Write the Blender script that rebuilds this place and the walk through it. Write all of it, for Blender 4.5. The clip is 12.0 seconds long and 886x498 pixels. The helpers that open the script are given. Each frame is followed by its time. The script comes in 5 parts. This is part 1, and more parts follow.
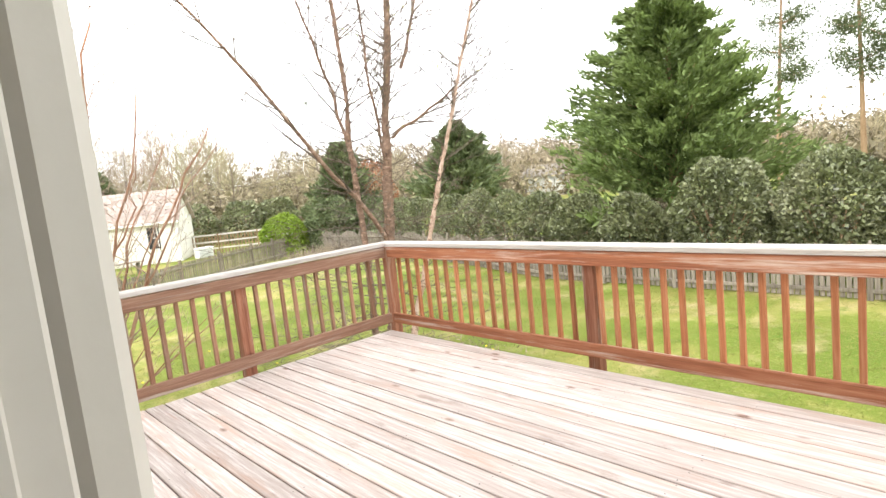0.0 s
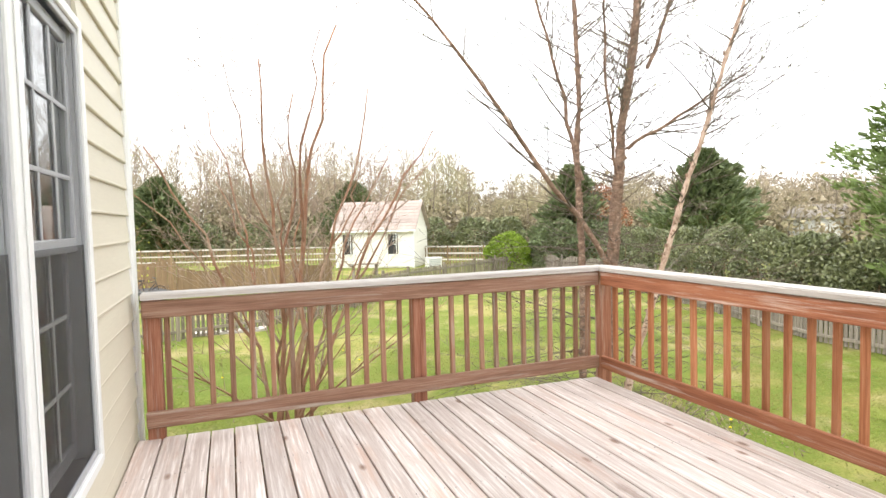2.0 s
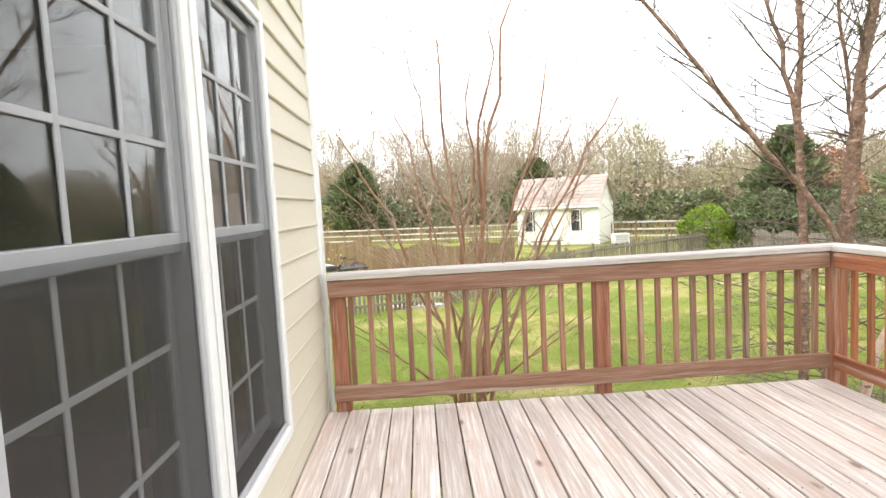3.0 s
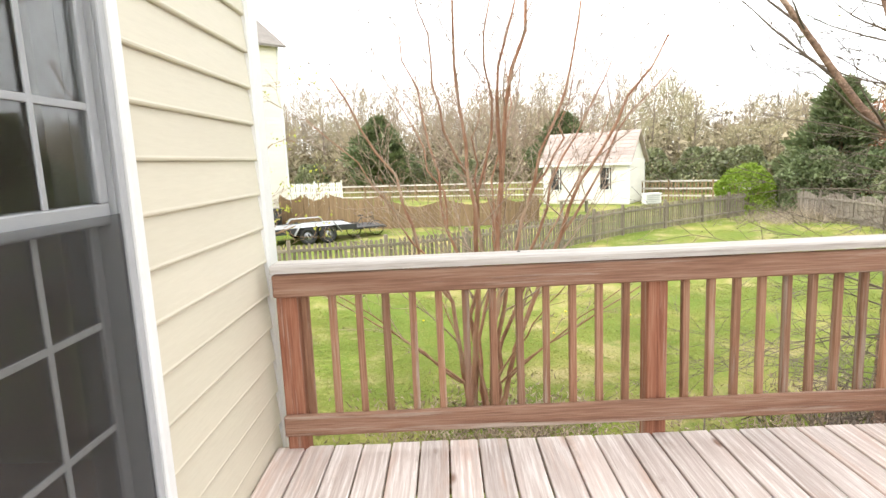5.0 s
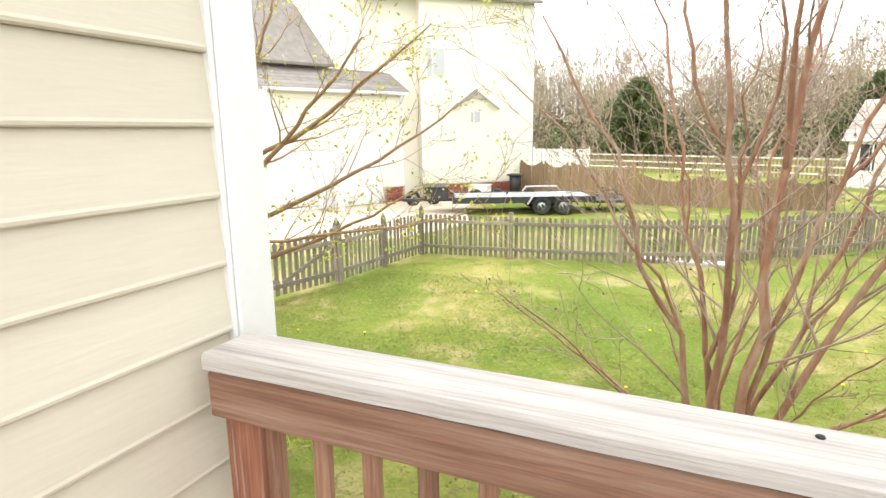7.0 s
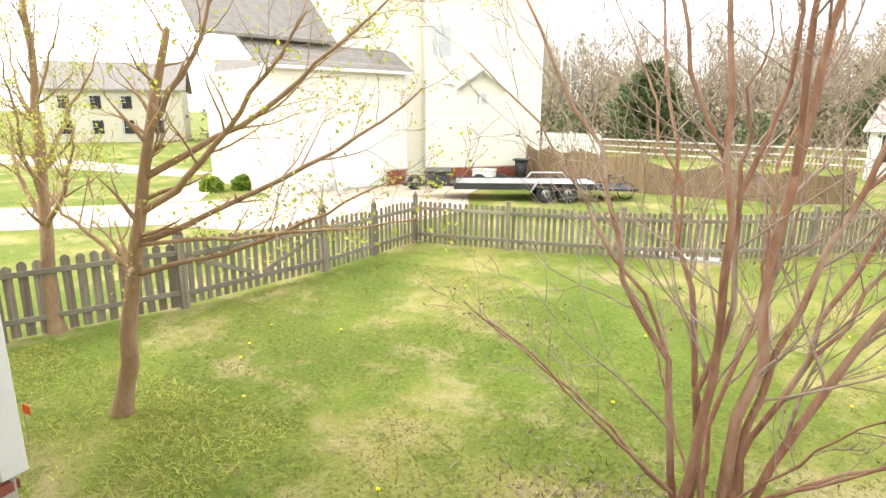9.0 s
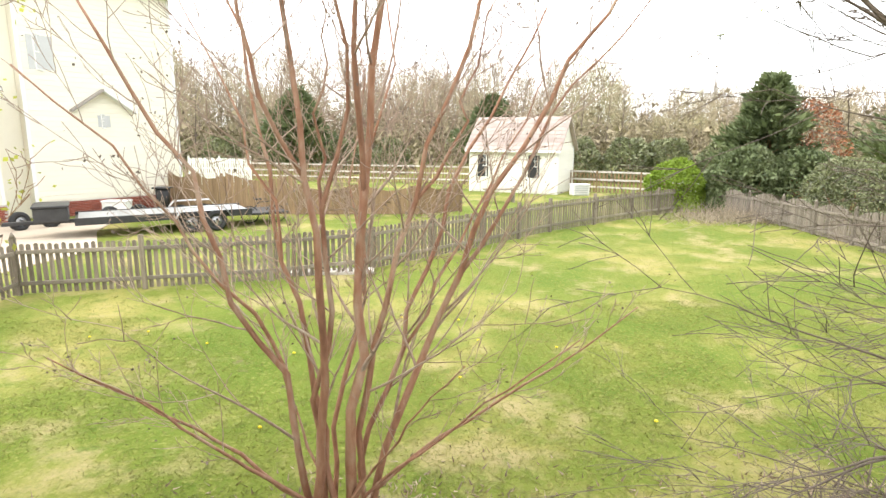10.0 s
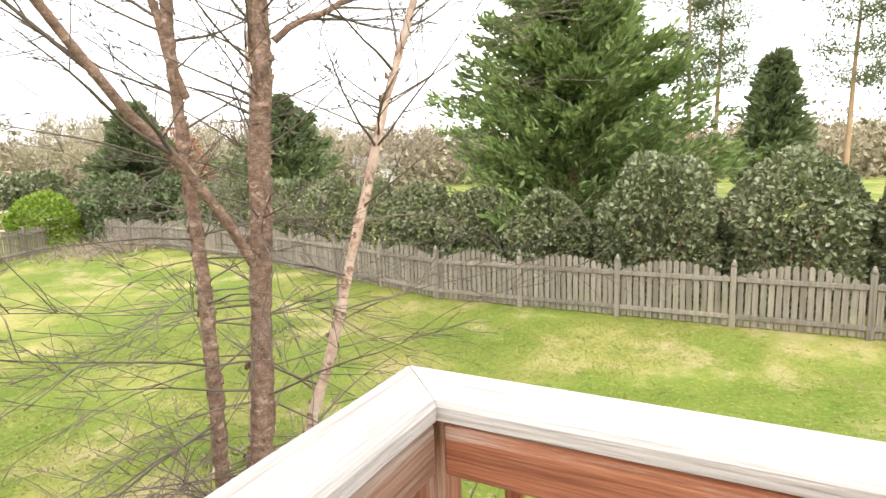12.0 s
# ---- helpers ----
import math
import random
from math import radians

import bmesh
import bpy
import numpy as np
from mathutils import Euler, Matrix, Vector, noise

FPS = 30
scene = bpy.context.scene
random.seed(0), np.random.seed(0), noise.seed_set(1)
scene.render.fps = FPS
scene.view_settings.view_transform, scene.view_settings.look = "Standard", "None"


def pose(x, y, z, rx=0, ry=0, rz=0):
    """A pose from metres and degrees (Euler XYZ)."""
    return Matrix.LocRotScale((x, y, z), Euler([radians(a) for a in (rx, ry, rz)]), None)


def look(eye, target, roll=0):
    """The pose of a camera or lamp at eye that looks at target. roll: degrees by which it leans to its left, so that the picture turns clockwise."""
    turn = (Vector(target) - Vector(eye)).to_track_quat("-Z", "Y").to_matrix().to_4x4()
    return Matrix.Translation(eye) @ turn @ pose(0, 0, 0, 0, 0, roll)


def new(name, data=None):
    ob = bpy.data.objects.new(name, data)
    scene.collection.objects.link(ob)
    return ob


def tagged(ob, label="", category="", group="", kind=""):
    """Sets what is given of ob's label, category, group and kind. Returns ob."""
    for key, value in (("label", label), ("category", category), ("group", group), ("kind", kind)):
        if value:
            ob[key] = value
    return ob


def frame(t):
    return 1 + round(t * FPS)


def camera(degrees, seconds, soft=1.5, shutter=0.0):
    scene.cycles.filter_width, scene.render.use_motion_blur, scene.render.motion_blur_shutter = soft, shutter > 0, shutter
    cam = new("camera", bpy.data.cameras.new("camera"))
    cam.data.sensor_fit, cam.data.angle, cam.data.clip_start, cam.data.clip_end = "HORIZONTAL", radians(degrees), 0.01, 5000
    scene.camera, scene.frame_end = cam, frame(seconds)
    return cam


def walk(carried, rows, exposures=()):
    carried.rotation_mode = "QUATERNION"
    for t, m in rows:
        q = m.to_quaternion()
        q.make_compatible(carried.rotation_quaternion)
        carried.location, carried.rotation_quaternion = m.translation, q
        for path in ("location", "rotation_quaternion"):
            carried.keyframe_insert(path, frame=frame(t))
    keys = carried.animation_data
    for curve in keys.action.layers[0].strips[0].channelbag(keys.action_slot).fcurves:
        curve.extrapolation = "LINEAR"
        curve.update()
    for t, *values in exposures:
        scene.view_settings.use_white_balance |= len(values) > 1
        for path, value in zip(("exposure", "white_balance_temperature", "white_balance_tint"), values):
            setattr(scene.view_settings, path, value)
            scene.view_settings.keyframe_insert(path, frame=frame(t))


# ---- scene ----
cam = camera(75.6, 12.0)
PATH = [
    (0, (-0.101, -0.472, 1.533), (1.248, 0.985, 1.294), -6.1),
    (0.5, (0.052, -0.28, 1.513), (1.409, 1.17, 1.276), -5.0),
    (1, (0.316, -0.119, 1.47), (1.633, 1.375, 1.289), -2.9),
    (1.5, (0.511, 0.117, 1.467), (1.579, 1.804, 1.348), -0.9),
    (2, (0.612, 0.303, 1.363), (1.312, 2.174, 1.263), -1.4),
    (2.5, (0.664, 0.436, 1.373), (0.994, 2.404, 1.233), -2.3),
    (3, (0.709, 0.54, 1.367), (0.785, 2.533, 1.211), -3.1),
    (5, (0.917, 1.655, 1.402), (0.901, 3.632, 1.096), -2.5),
    (5.5, (0.979, 2.088, 1.424), (0.842, 4.06, 1.121), -2.9),
    (6, (1.049, 2.553, 1.434), (0.702, 4.491, 1.084), -2.8),
    (6.5, (1.037, 3.074, 1.403), (0.468, 4.952, 1.018), -2.2),
    (7, (1.081, 3.44, 1.421), (0.248, 5.213, 1.02), -0.8),
    (9, (1.187, 4.191, 1.493), (0.327, 5.936, 1.028), 0.3),
    (9.5, (1.351, 4.183, 1.512), (1.049, 6.114, 1.091), 0.3),
    (10, (1.665, 4.255, 1.481), (1.897, 6.24, 1.094), 0.2),
    (10.5, (1.95, 4.065, 1.51), (2.647, 5.907, 1.161), -0.4),
    (11, (2.129, 3.913, 1.403), (3.252, 5.537, 1.089), -1.6),
    (11.5, (2.346, 3.905, 1.412), (3.832, 5.207, 1.102), -2.0),
    (12, (2.607, 3.815, 1.412), (4.342, 4.758, 1.095), -2.1),
]
EXPOSURE = 0.6
walk(cam, [(t, look(eye, target, roll)) for t, eye, target, roll in PATH], exposures=[(t, EXPOSURE + d) for t, d in ((0, 0.15), (1, 0.12), (2, -0.03), (2.5, -0.15), (3, -0.03), (5, 0.07), (5.5, 0.1), (7, 0.12), (9, 0.1), (10, 0.05), (10.5, -0.1), (11, -0.12), (12, 0.1))])

# ---- world and sun ----
world = bpy.data.worlds.new("overcast_sky")
scene.world = world
world.use_nodes = True
wn, wl = world.node_tree.nodes, world.node_tree.links
sky = wn.new("ShaderNodeTexSky")
sky.sky_type = "NISHITA"
sky.sun_disc = False
sky.sun_elevation = radians(42)
sky.sun_rotation = radians(238)
sky.dust_density = 4.0
pale = wn.new("ShaderNodeHueSaturation")
pale.inputs["Saturation"].default_value = 0.10
wl.new(sky.outputs["Color"], pale.inputs["Color"])
veil = wn.new("ShaderNodeMix")
veil.data_type = "RGBA"
veil.inputs["Factor"].default_value = 0.75
veil.inputs[7].default_value = (19.0, 19.3, 19.6, 1)
wl.new(pale.outputs["Color"], veil.inputs[6])
wl.new(veil.outputs[2], wn["Background"].inputs["Color"])
wn["Background"].inputs["Strength"].default_value = 0.12

sun = new("sun", bpy.data.lights.new("sun", "SUN"))
sun.data.energy = 1.5
sun.data.angle = radians(25)
sun.data.color = (1.0, 0.95, 0.86)
sun.matrix_world = look((-6.5, -4.0, 8.0), (0, 0, 0))

GZ = -1.8  # lawn level; the deck's top is 0


# ---- materials ----
def rgb(c):
    return (c[0], c[1], c[2], 1.0)


def material(name, colours, scale=8.0, fine=60.0, rough=0.8, bump=0.3, stretch=(1, 1, 1), spread=0.12, metal=0.0, wear=None, wear_at=0.55, leafy=False, spec=0.4):
    """A surface of two or three mixed colours: broad patches, fine grain, relief, and a little change from piece to piece."""
    m = bpy.data.materials.new(name)
    m.use_nodes = True
    n, l = m.node_tree.nodes, m.node_tree.links
    b = n["Principled BSDF"]
    tc = n.new("ShaderNodeTexCoord")
    info = n.new("ShaderNodeObjectInfo")
    shift = n.new("ShaderNodeVectorMath"); shift.operation = "MULTIPLY_ADD"
    shift.inputs[1].default_value = (37, 23, 17)
    l.new(info.outputs["Random"], shift.inputs[0]); l.new(tc.outputs["Object"], shift.inputs[2])
    mp = n.new("ShaderNodeMapping"); mp.inputs["Scale"].default_value = stretch
    l.new(shift.outputs[0], mp.inputs["Vector"])
    big = n.new("ShaderNodeTexNoise"); big.inputs["Scale"].default_value = scale; big.inputs["Detail"].default_value = 5
    small = n.new("ShaderNodeTexNoise"); small.inputs["Scale"].default_value = fine; small.inputs["Detail"].default_value = 6
    for t in (big, small):
        l.new(mp.outputs[0], t.inputs["Vector"])
    ramp = n.new("ShaderNodeValToRGB")
    while len(ramp.color_ramp.elements) < len(colours):
        ramp.color_ramp.elements.new(0.5)
    for i, c in enumerate(colours):
        ramp.color_ramp.elements[i].position = 0.3 + 0.4 * i / max(1, len(colours) - 1)
        ramp.color_ramp.elements[i].color = rgb(c)
    blend = n.new("ShaderNodeMix"); blend.inputs["Factor"].default_value = 0.45
    l.new(big.outputs["Fac"], blend.inputs[2]); l.new(small.outputs["Fac"], blend.inputs[3])
    l.new(blend.outputs[0], ramp.inputs["Fac"])
    col = ramp.outputs["Color"]
    if wear:
        patch = n.new("ShaderNodeTexNoise"); patch.inputs["Scale"].default_value = scale * 0.7; patch.inputs["Detail"].default_value = 9; patch.inputs["Roughness"].default_value = 0.7
        l.new(mp.outputs[0], patch.inputs["Vector"])
        edge = n.new("ShaderNodeMapRange"); edge.inputs[1].default_value = wear_at; edge.inputs[2].default_value = wear_at + 0.12
        l.new(patch.outputs["Fac"], edge.inputs[0])
        mx = n.new("ShaderNodeMix"); mx.data_type = "RGBA"; mx.inputs[7].default_value = rgb(wear)
        l.new(edge.outputs[0], mx.inputs[0]); l.new(col, mx.inputs[6])
        col = mx.outputs[2]
    hs = n.new("ShaderNodeHueSaturation")
    rnd = n.new("ShaderNodeMapRange"); rnd.inputs[3].default_value = 1 - spread; rnd.inputs[4].default_value = 1 + spread
    if leafy:
        geo = n.new("ShaderNodeNewGeometry"); l.new(geo.outputs["Random Per Island"], rnd.inputs[0])
    else:
        l.new(info.outputs["Random"], rnd.inputs[0])
    l.new(rnd.outputs[0], hs.inputs["Value"]); l.new(col, hs.inputs["Color"])
    l.new(hs.outputs[0], b.inputs["Base Color"])
    b.inputs["Roughness"].default_value = rough
    b.inputs["Metallic"].default_value = metal
    b.inputs["Specular IOR Level"].default_value = spec
    if bump:
        bp = n.new("ShaderNodeBump"); bp.inputs["Strength"].default_value = bump; bp.inputs["Distance"].default_value = 0.01
        l.new(small.outputs["Fac"], bp.inputs["Height"]); l.new(bp.outputs[0], b.inputs["Normal"])
    return m


def timber(name, axis, colours, wear=None, wear_at=0.55, spread=0.16, rough=0.85):
    s = [26.0, 26.0, 26.0]
    s[axis] = 1.1
    return material(name, colours, scale=0.9, fine=5.0, rough=rough, bump=0.55, stretch=s, spread=spread, wear=wear, wear_at=wear_at, spec=0.25)


RED = [(0.20, 0.075, 0.042), (0.38, 0.15, 0.08), (0.50, 0.24, 0.14)]
BROWN = [(0.155, 0.078, 0.050), (0.29, 0.16, 0.108), (0.41, 0.275, 0.205)]
M_CAP_X = timber("grey_cap_along_x", 0, [(0.36, 0.32, 0.29), (0.54, 0.50, 0.465), (0.67, 0.63, 0.60)], wear=(0.30, 0.25, 0.22), wear_at=0.60)
M_CAP_Y = timber("grey_cap_along_y", 1, [(0.36, 0.32, 0.29), (0.54, 0.50, 0.465), (0.67, 0.63, 0.60)], wear=(0.30, 0.25, 0.22), wear_at=0.60)
M_RAIL_X = timber("brown_rail", 0, BROWN, wear=(0.44, 0.36, 0.30), wear_at=0.54)
M_RAIL_Y = timber("red_rail", 1, RED, wear=(0.62, 0.49, 0.41), wear_at=0.52)
M_POST = timber("red_post", 2, [(0.15, 0.055, 0.035), (0.30, 0.125, 0.075), (0.42, 0.22, 0.145)], wear=(0.47, 0.35, 0.28), wear_at=0.535)
M_BAL_X = timber("brown_baluster", 2, [(0.155, 0.072, 0.043), (0.30, 0.16, 0.10), (0.41, 0.275, 0.195)], wear=(0.42, 0.35, 0.29), wear_at=0.565, spread=0.25)
M_BAL_Y = timber("red_baluster", 2, [(0.22, 0.08, 0.04), (0.40, 0.16, 0.075), (0.50, 0.26, 0.15)], wear=(0.46, 0.36, 0.28), wear_at=0.62, spread=0.25)
M_FENCE = timber("weathered_fence_picket", 2, [(0.10, 0.082, 0.064), (0.215, 0.18, 0.14), (0.32, 0.28, 0.225)], spread=0.22)
M_FENCE_R = material("weathered_fence_rail", [(0.15, 0.13, 0.10), (0.30, 0.26, 0.21)], scale=3, fine=40, spread=0.2)
M_FENCE_PALE = timber("pale_fence_picket", 2, [(0.12, 0.10, 0.082), (0.22, 0.19, 0.155), (0.31, 0.275, 0.23)], spread=0.2)
M_BROWNFENCE = timber("brown_privacy_board", 2, [(0.14, 0.09, 0.05), (0.23, 0.155, 0.09), (0.29, 0.21, 0.13)], spread=0.15)
M_SIDING = material("cream_vinyl_siding", [(0.555, 0.51, 0.405), (0.605, 0.56, 0.45)], scale=1.2, fine=25, rough=0.55, bump=0.08, spread=0.02, stretch=(1, 0.35, 3))
M_PALESIDING = material("pale_cream_siding", [(0.74, 0.705, 0.595), (0.79, 0.755, 0.645)], scale=1.2, fine=25, rough=0.55, bump=0.08, spread=0.03)
M_SHED = material("pale_shed_siding", [(0.70, 0.68, 0.61), (0.76, 0.74, 0.67)], scale=1.2, fine=25, rough=0.6, bump=0.08, spread=0.03)
M_WHITE = material("white_vinyl_trim", [(0.68, 0.68, 0.665), (0.75, 0.75, 0.735)], scale=2, fine=30, rough=0.45, bump=0.05, spread=0.02)
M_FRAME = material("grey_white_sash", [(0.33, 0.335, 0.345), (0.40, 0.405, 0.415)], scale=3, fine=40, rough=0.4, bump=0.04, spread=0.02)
M_JAMB = material("painted_door_jamb", [(0.45, 0.425, 0.38), (0.50, 0.475, 0.43)], scale=2, fine=20, rough=0.5, bump=0.08, spread=0.02)
# pale grey stands in for bright sky reflected in the neighbour's panes
M_PALEPANE = material("sky_reflection_pane", [(0.46, 0.47, 0.47), (0.54, 0.55, 0.55)], scale=2, fine=30, rough=0.15, bump=0, spread=0.03)
M_BRICK = material("red_brick", [(0.20, 0.055, 0.04), (0.34, 0.11, 0.075)], scale=9, fine=70, rough=0.9, bump=0.5, spread=0.25)
M_MORTAR = material("mortar", [(0.40, 0.37, 0.33), (0.50, 0.47, 0.43)], scale=8, fine=90, rough=0.95, bump=0.4)
M_ROOM = material("dim_room_paint", [(0.30, 0.28, 0.25), (0.36, 0.33, 0.30)], scale=1, fine=12, rough=0.8, bump=0.1)
M_DARK = material("black_rubber", [(0.016, 0.016, 0.017), (0.035, 0.035, 0.036)], scale=5, fine=50, rough=0.7, bump=0.2)
M_STEEL = material("galvanised_steel", [(0.42, 0.43, 0.45), (0.60, 0.61, 0.63)], scale=4, fine=40, rough=0.4, metal=0.7, bump=0.1)
M_BLACKSTEEL = material("black_painted_steel", [(0.02, 0.02, 0.022), (0.05, 0.05, 0.052)], scale=4, fine=40, rough=0.45, bump=0.1)
M_SHINGLE = material("brown_roof_shingle", [(0.28, 0.225, 0.20), (0.42, 0.355, 0.32)], scale=3, fine=35, rough=0.95, bump=0.5, spread=0.15)
M_ROOFGREY = material("grey_roof_shingle", [(0.19, 0.17, 0.152), (0.31, 0.28, 0.25)], scale=3, fine=35, rough=0.95, bump=0.5, spread=0.15)
M_CONCRETE = material("pale_concrete", [(0.42, 0.35, 0.27), (0.52, 0.44, 0.35)], scale=0.6, fine=25, rough=0.9, bump=0.3)
M_BARK = material("red_brown_smooth_bark", [(0.15, 0.065, 0.038), (0.30, 0.155, 0.095), (0.40, 0.29, 0.21)], scale=3.0, fine=22, rough=0.75, bump=0.4, stretch=(1, 1, 0.3), wear=(0.45, 0.34, 0.25), wear_at=0.56)
M_BIRCH = material("peeling_birch_bark", [(0.075, 0.048, 0.036), (0.23, 0.145, 0.105), (0.44, 0.30, 0.23)], scale=11, fine=45, rough=0.9, bump=1.0, wear=(0.56, 0.40, 0.32), wear_at=0.56, stretch=(1, 1, 1.5))
M_BIRCH_PALE = material("pale_birch_bark", [(0.26, 0.16, 0.12), (0.50, 0.36, 0.29), (0.62, 0.50, 0.42)], scale=8, fine=30, rough=0.9, bump=0.9, wear=(0.15, 0.10, 0.08), wear_at=0.62, stretch=(1, 1, 0.8))
M_TWIG = material("grey_brown_twig", [(0.11, 0.085, 0.07), (0.22, 0.175, 0.14)], scale=5, fine=30, rough=0.9, bump=0.1)
M_PALETWIG = material("pale_tan_twig", [(0.20, 0.125, 0.09), (0.34, 0.25, 0.19), (0.46, 0.38, 0.31)], scale=2.5, fine=20, rough=0.85, bump=0.1)
M_TRUNK2 = material("tan_bark", [(0.25, 0.155, 0.085), (0.43, 0.295, 0.18)], scale=5, fine=30, rough=0.9, bump=0.6, stretch=(1, 1, 0.4))
M_WOODS = material("bare_woods_bark", [(0.17, 0.135, 0.11), (0.27, 0.22, 0.18)], scale=0.3, fine=2, rough=0.95, bump=0, spread=0.3, leafy=True)
M_WOODS2 = material("budding_twigs", [(0.29, 0.235, 0.185), (0.37, 0.31, 0.215), (0.36, 0.35, 0.19)], scale=0.045, fine=0.3, rough=0.95, bump=0, spread=0.3, leafy=True)
M_UNDER = material("woods_undergrowth", [(0.19, 0.165, 0.105), (0.27, 0.225, 0.15), (0.22, 0.23, 0.11)], scale=0.05, fine=0.4, rough=0.95, bump=0, spread=0.35, leafy=True)
M_LITTER = material("leaf_litter", [(0.21, 0.155, 0.11), (0.35, 0.27, 0.20), (0.45, 0.36, 0.28)], scale=4, fine=45, rough=0.95, bump=0.6, spread=0.3, leafy=True)


def leaf_material(name, colours, spread=0.35, scale=0.8, through_light=0.25, rough=0.55):
    m = material(name, colours, scale=scale, fine=scale * 6, rough=rough, bump=0, spread=spread, leafy=True, spec=0.5)
    n, l = m.node_tree.nodes, m.node_tree.links
    b = n["Principled BSDF"]
    tr = n.new("ShaderNodeBsdfTranslucent")
    l.new(b.inputs["Base Color"].links[0].from_socket, tr.inputs["Color"])
    mx = n.new("ShaderNodeMixShader"); mx.inputs[0].default_value = through_light
    l.new(b.outputs[0], mx.inputs[1]); l.new(tr.outputs[0], mx.inputs[2])
    l.new(mx.outputs[0], n["Material Output"].inputs["Surface"])
    return m


M_CEDAR = leaf_material("cypress_foliage", [(0.10, 0.145, 0.044), (0.17, 0.23, 0.070), (0.26, 0.32, 0.12)], through_light=0.36)
M_HOLLY = leaf_material("holly_leaf", [(0.090, 0.105, 0.048), (0.170, 0.188, 0.088), (0.30, 0.30, 0.18)], rough=0.35, through_light=0.2, spread=0.45)
M_PINE = leaf_material("pine_needles", [(0.085, 0.115, 0.05), (0.13, 0.165, 0.07), (0.17, 0.185, 0.09)])
M_LIME = leaf_material("fresh_lime_leaf", [(0.17, 0.26, 0.03), (0.28, 0.37, 0.05)], through_light=0.45)
M_BUD = leaf_material("yellow_green_bud", [(0.42, 0.46, 0.07), (0.56, 0.55, 0.11)], through_light=0.45)
M_REDLEAF = leaf_material("russet_leaf", [(0.26, 0.10, 0.05), (0.36, 0.16, 0.08)])
M_GRASS = leaf_material("grass_blade", [(0.125, 0.15, 0.025), (0.205, 0.21, 0.045), (0.31, 0.26, 0.10)], scale=0.35, through_light=0.55, spread=0.22)
M_MOSS = leaf_material("yellow_green_grass", [(0.33, 0.37, 0.05), (0.46, 0.45, 0.09)], scale=0.8, through_light=0.35)
M_DEADBRUSH = leaf_material("dry_brush", [(0.24, 0.19, 0.13), (0.36, 0.30, 0.22)], through_light=0.1)


def noise(n, l, vec, scale, detail=5, rough=0.6):
    t = n.new("ShaderNodeTexNoise")
    t.inputs["Scale"].default_value = scale
    t.inputs["Detail"].default_value = detail
    t.inputs["Roughness"].default_value = rough
    l.new(vec, t.inputs["Vector"])
    return t.outputs["Fac"]


def fade(n, l, value, lo, hi):
    r = n.new("ShaderNodeMapRange")
    r.inputs[1].default_value, r.inputs[2].default_value = lo, hi
    l.new(value, r.inputs[0])
    return r.outputs[0]


def over(n, l, fac, under, colour, amount=1.0):
    """Lays a colour over another where fac is high."""
    if amount < 1:
        k = n.new("ShaderNodeMath"); k.operation = "MULTIPLY"; k.inputs[1].default_value = amount
        l.new(fac, k.inputs[0])
        fac = k.outputs[0]
    mx = n.new("ShaderNodeMix"); mx.data_type = "RGBA"
    l.new(fac, mx.inputs[0]); l.new(under, mx.inputs[6])
    if isinstance(colour, tuple):
        mx.inputs[7].default_value = rgb(colour)
    else:
        l.new(colour, mx.inputs[7])
    return mx.outputs[2]


def ground_material():
    """Lawn: lush and thin patches, dry thatch, and bare earth showing between."""
    m = bpy.data.materials.new("lawn")
    m.use_nodes = True
    n, l = m.node_tree.nodes, m.node_tree.links
    b = n["Principled BSDF"]
    at = n.new("ShaderNodeTexCoord").outputs["Object"]
    ramp = n.new("ShaderNodeValToRGB")
    for i, c in enumerate([(0.105, 0.155, 0.018), (0.205, 0.225, 0.042), (0.31, 0.275, 0.085)]):
        if i > 1:
            ramp.color_ramp.elements.new(0.5)
        ramp.color_ramp.elements[i].color = rgb(c)
    for i, p in enumerate((0.34, 0.5, 0.66)):
        ramp.color_ramp.elements[i].position = p
    l.new(noise(n, l, at, 0.42, 7, 0.62), ramp.inputs["Fac"])
    col = ramp.outputs["Color"]
    col = over(n, l, fade(n, l, noise(n, l, at, 0.85, 8, 0.68), 0.52, 0.66), col, (0.37, 0.30, 0.155), 0.8)
    col = over(n, l, fade(n, l, noise(n, l, at, 2.3, 7, 0.65), 0.55, 0.70), col, (0.085, 0.145, 0.013), 0.8)
    col = over(n, l, fade(n, l, noise(n, l, at, 1.5, 9, 0.75), 0.62, 0.70), col, (0.19, 0.14, 0.085), 0.7)
    fine = noise(n, l, at, 16.0, 6, 0.7)
    col = over(n, l, fade(n, l, fine, 0.52, 0.75), col, (0.38, 0.345, 0.12), 0.7)
    col = over(n, l, fade(n, l, noise(n, l, at, 24.0, 5, 0.7), 0.54, 0.74), col, (0.06, 0.10, 0.012), 0.6)
    l.new(col, b.inputs["Base Color"])
    b.inputs["Roughness"].default_value = 0.95
    b.inputs["Specular IOR Level"].default_value = 0.2
    bp = n.new("ShaderNodeBump"); bp.inputs["Strength"].default_value = 0.7; bp.inputs["Distance"].default_value = 0.03
    l.new(fine, bp.inputs["Height"]); l.new(bp.outputs[0], b.inputs["Normal"])
    return m


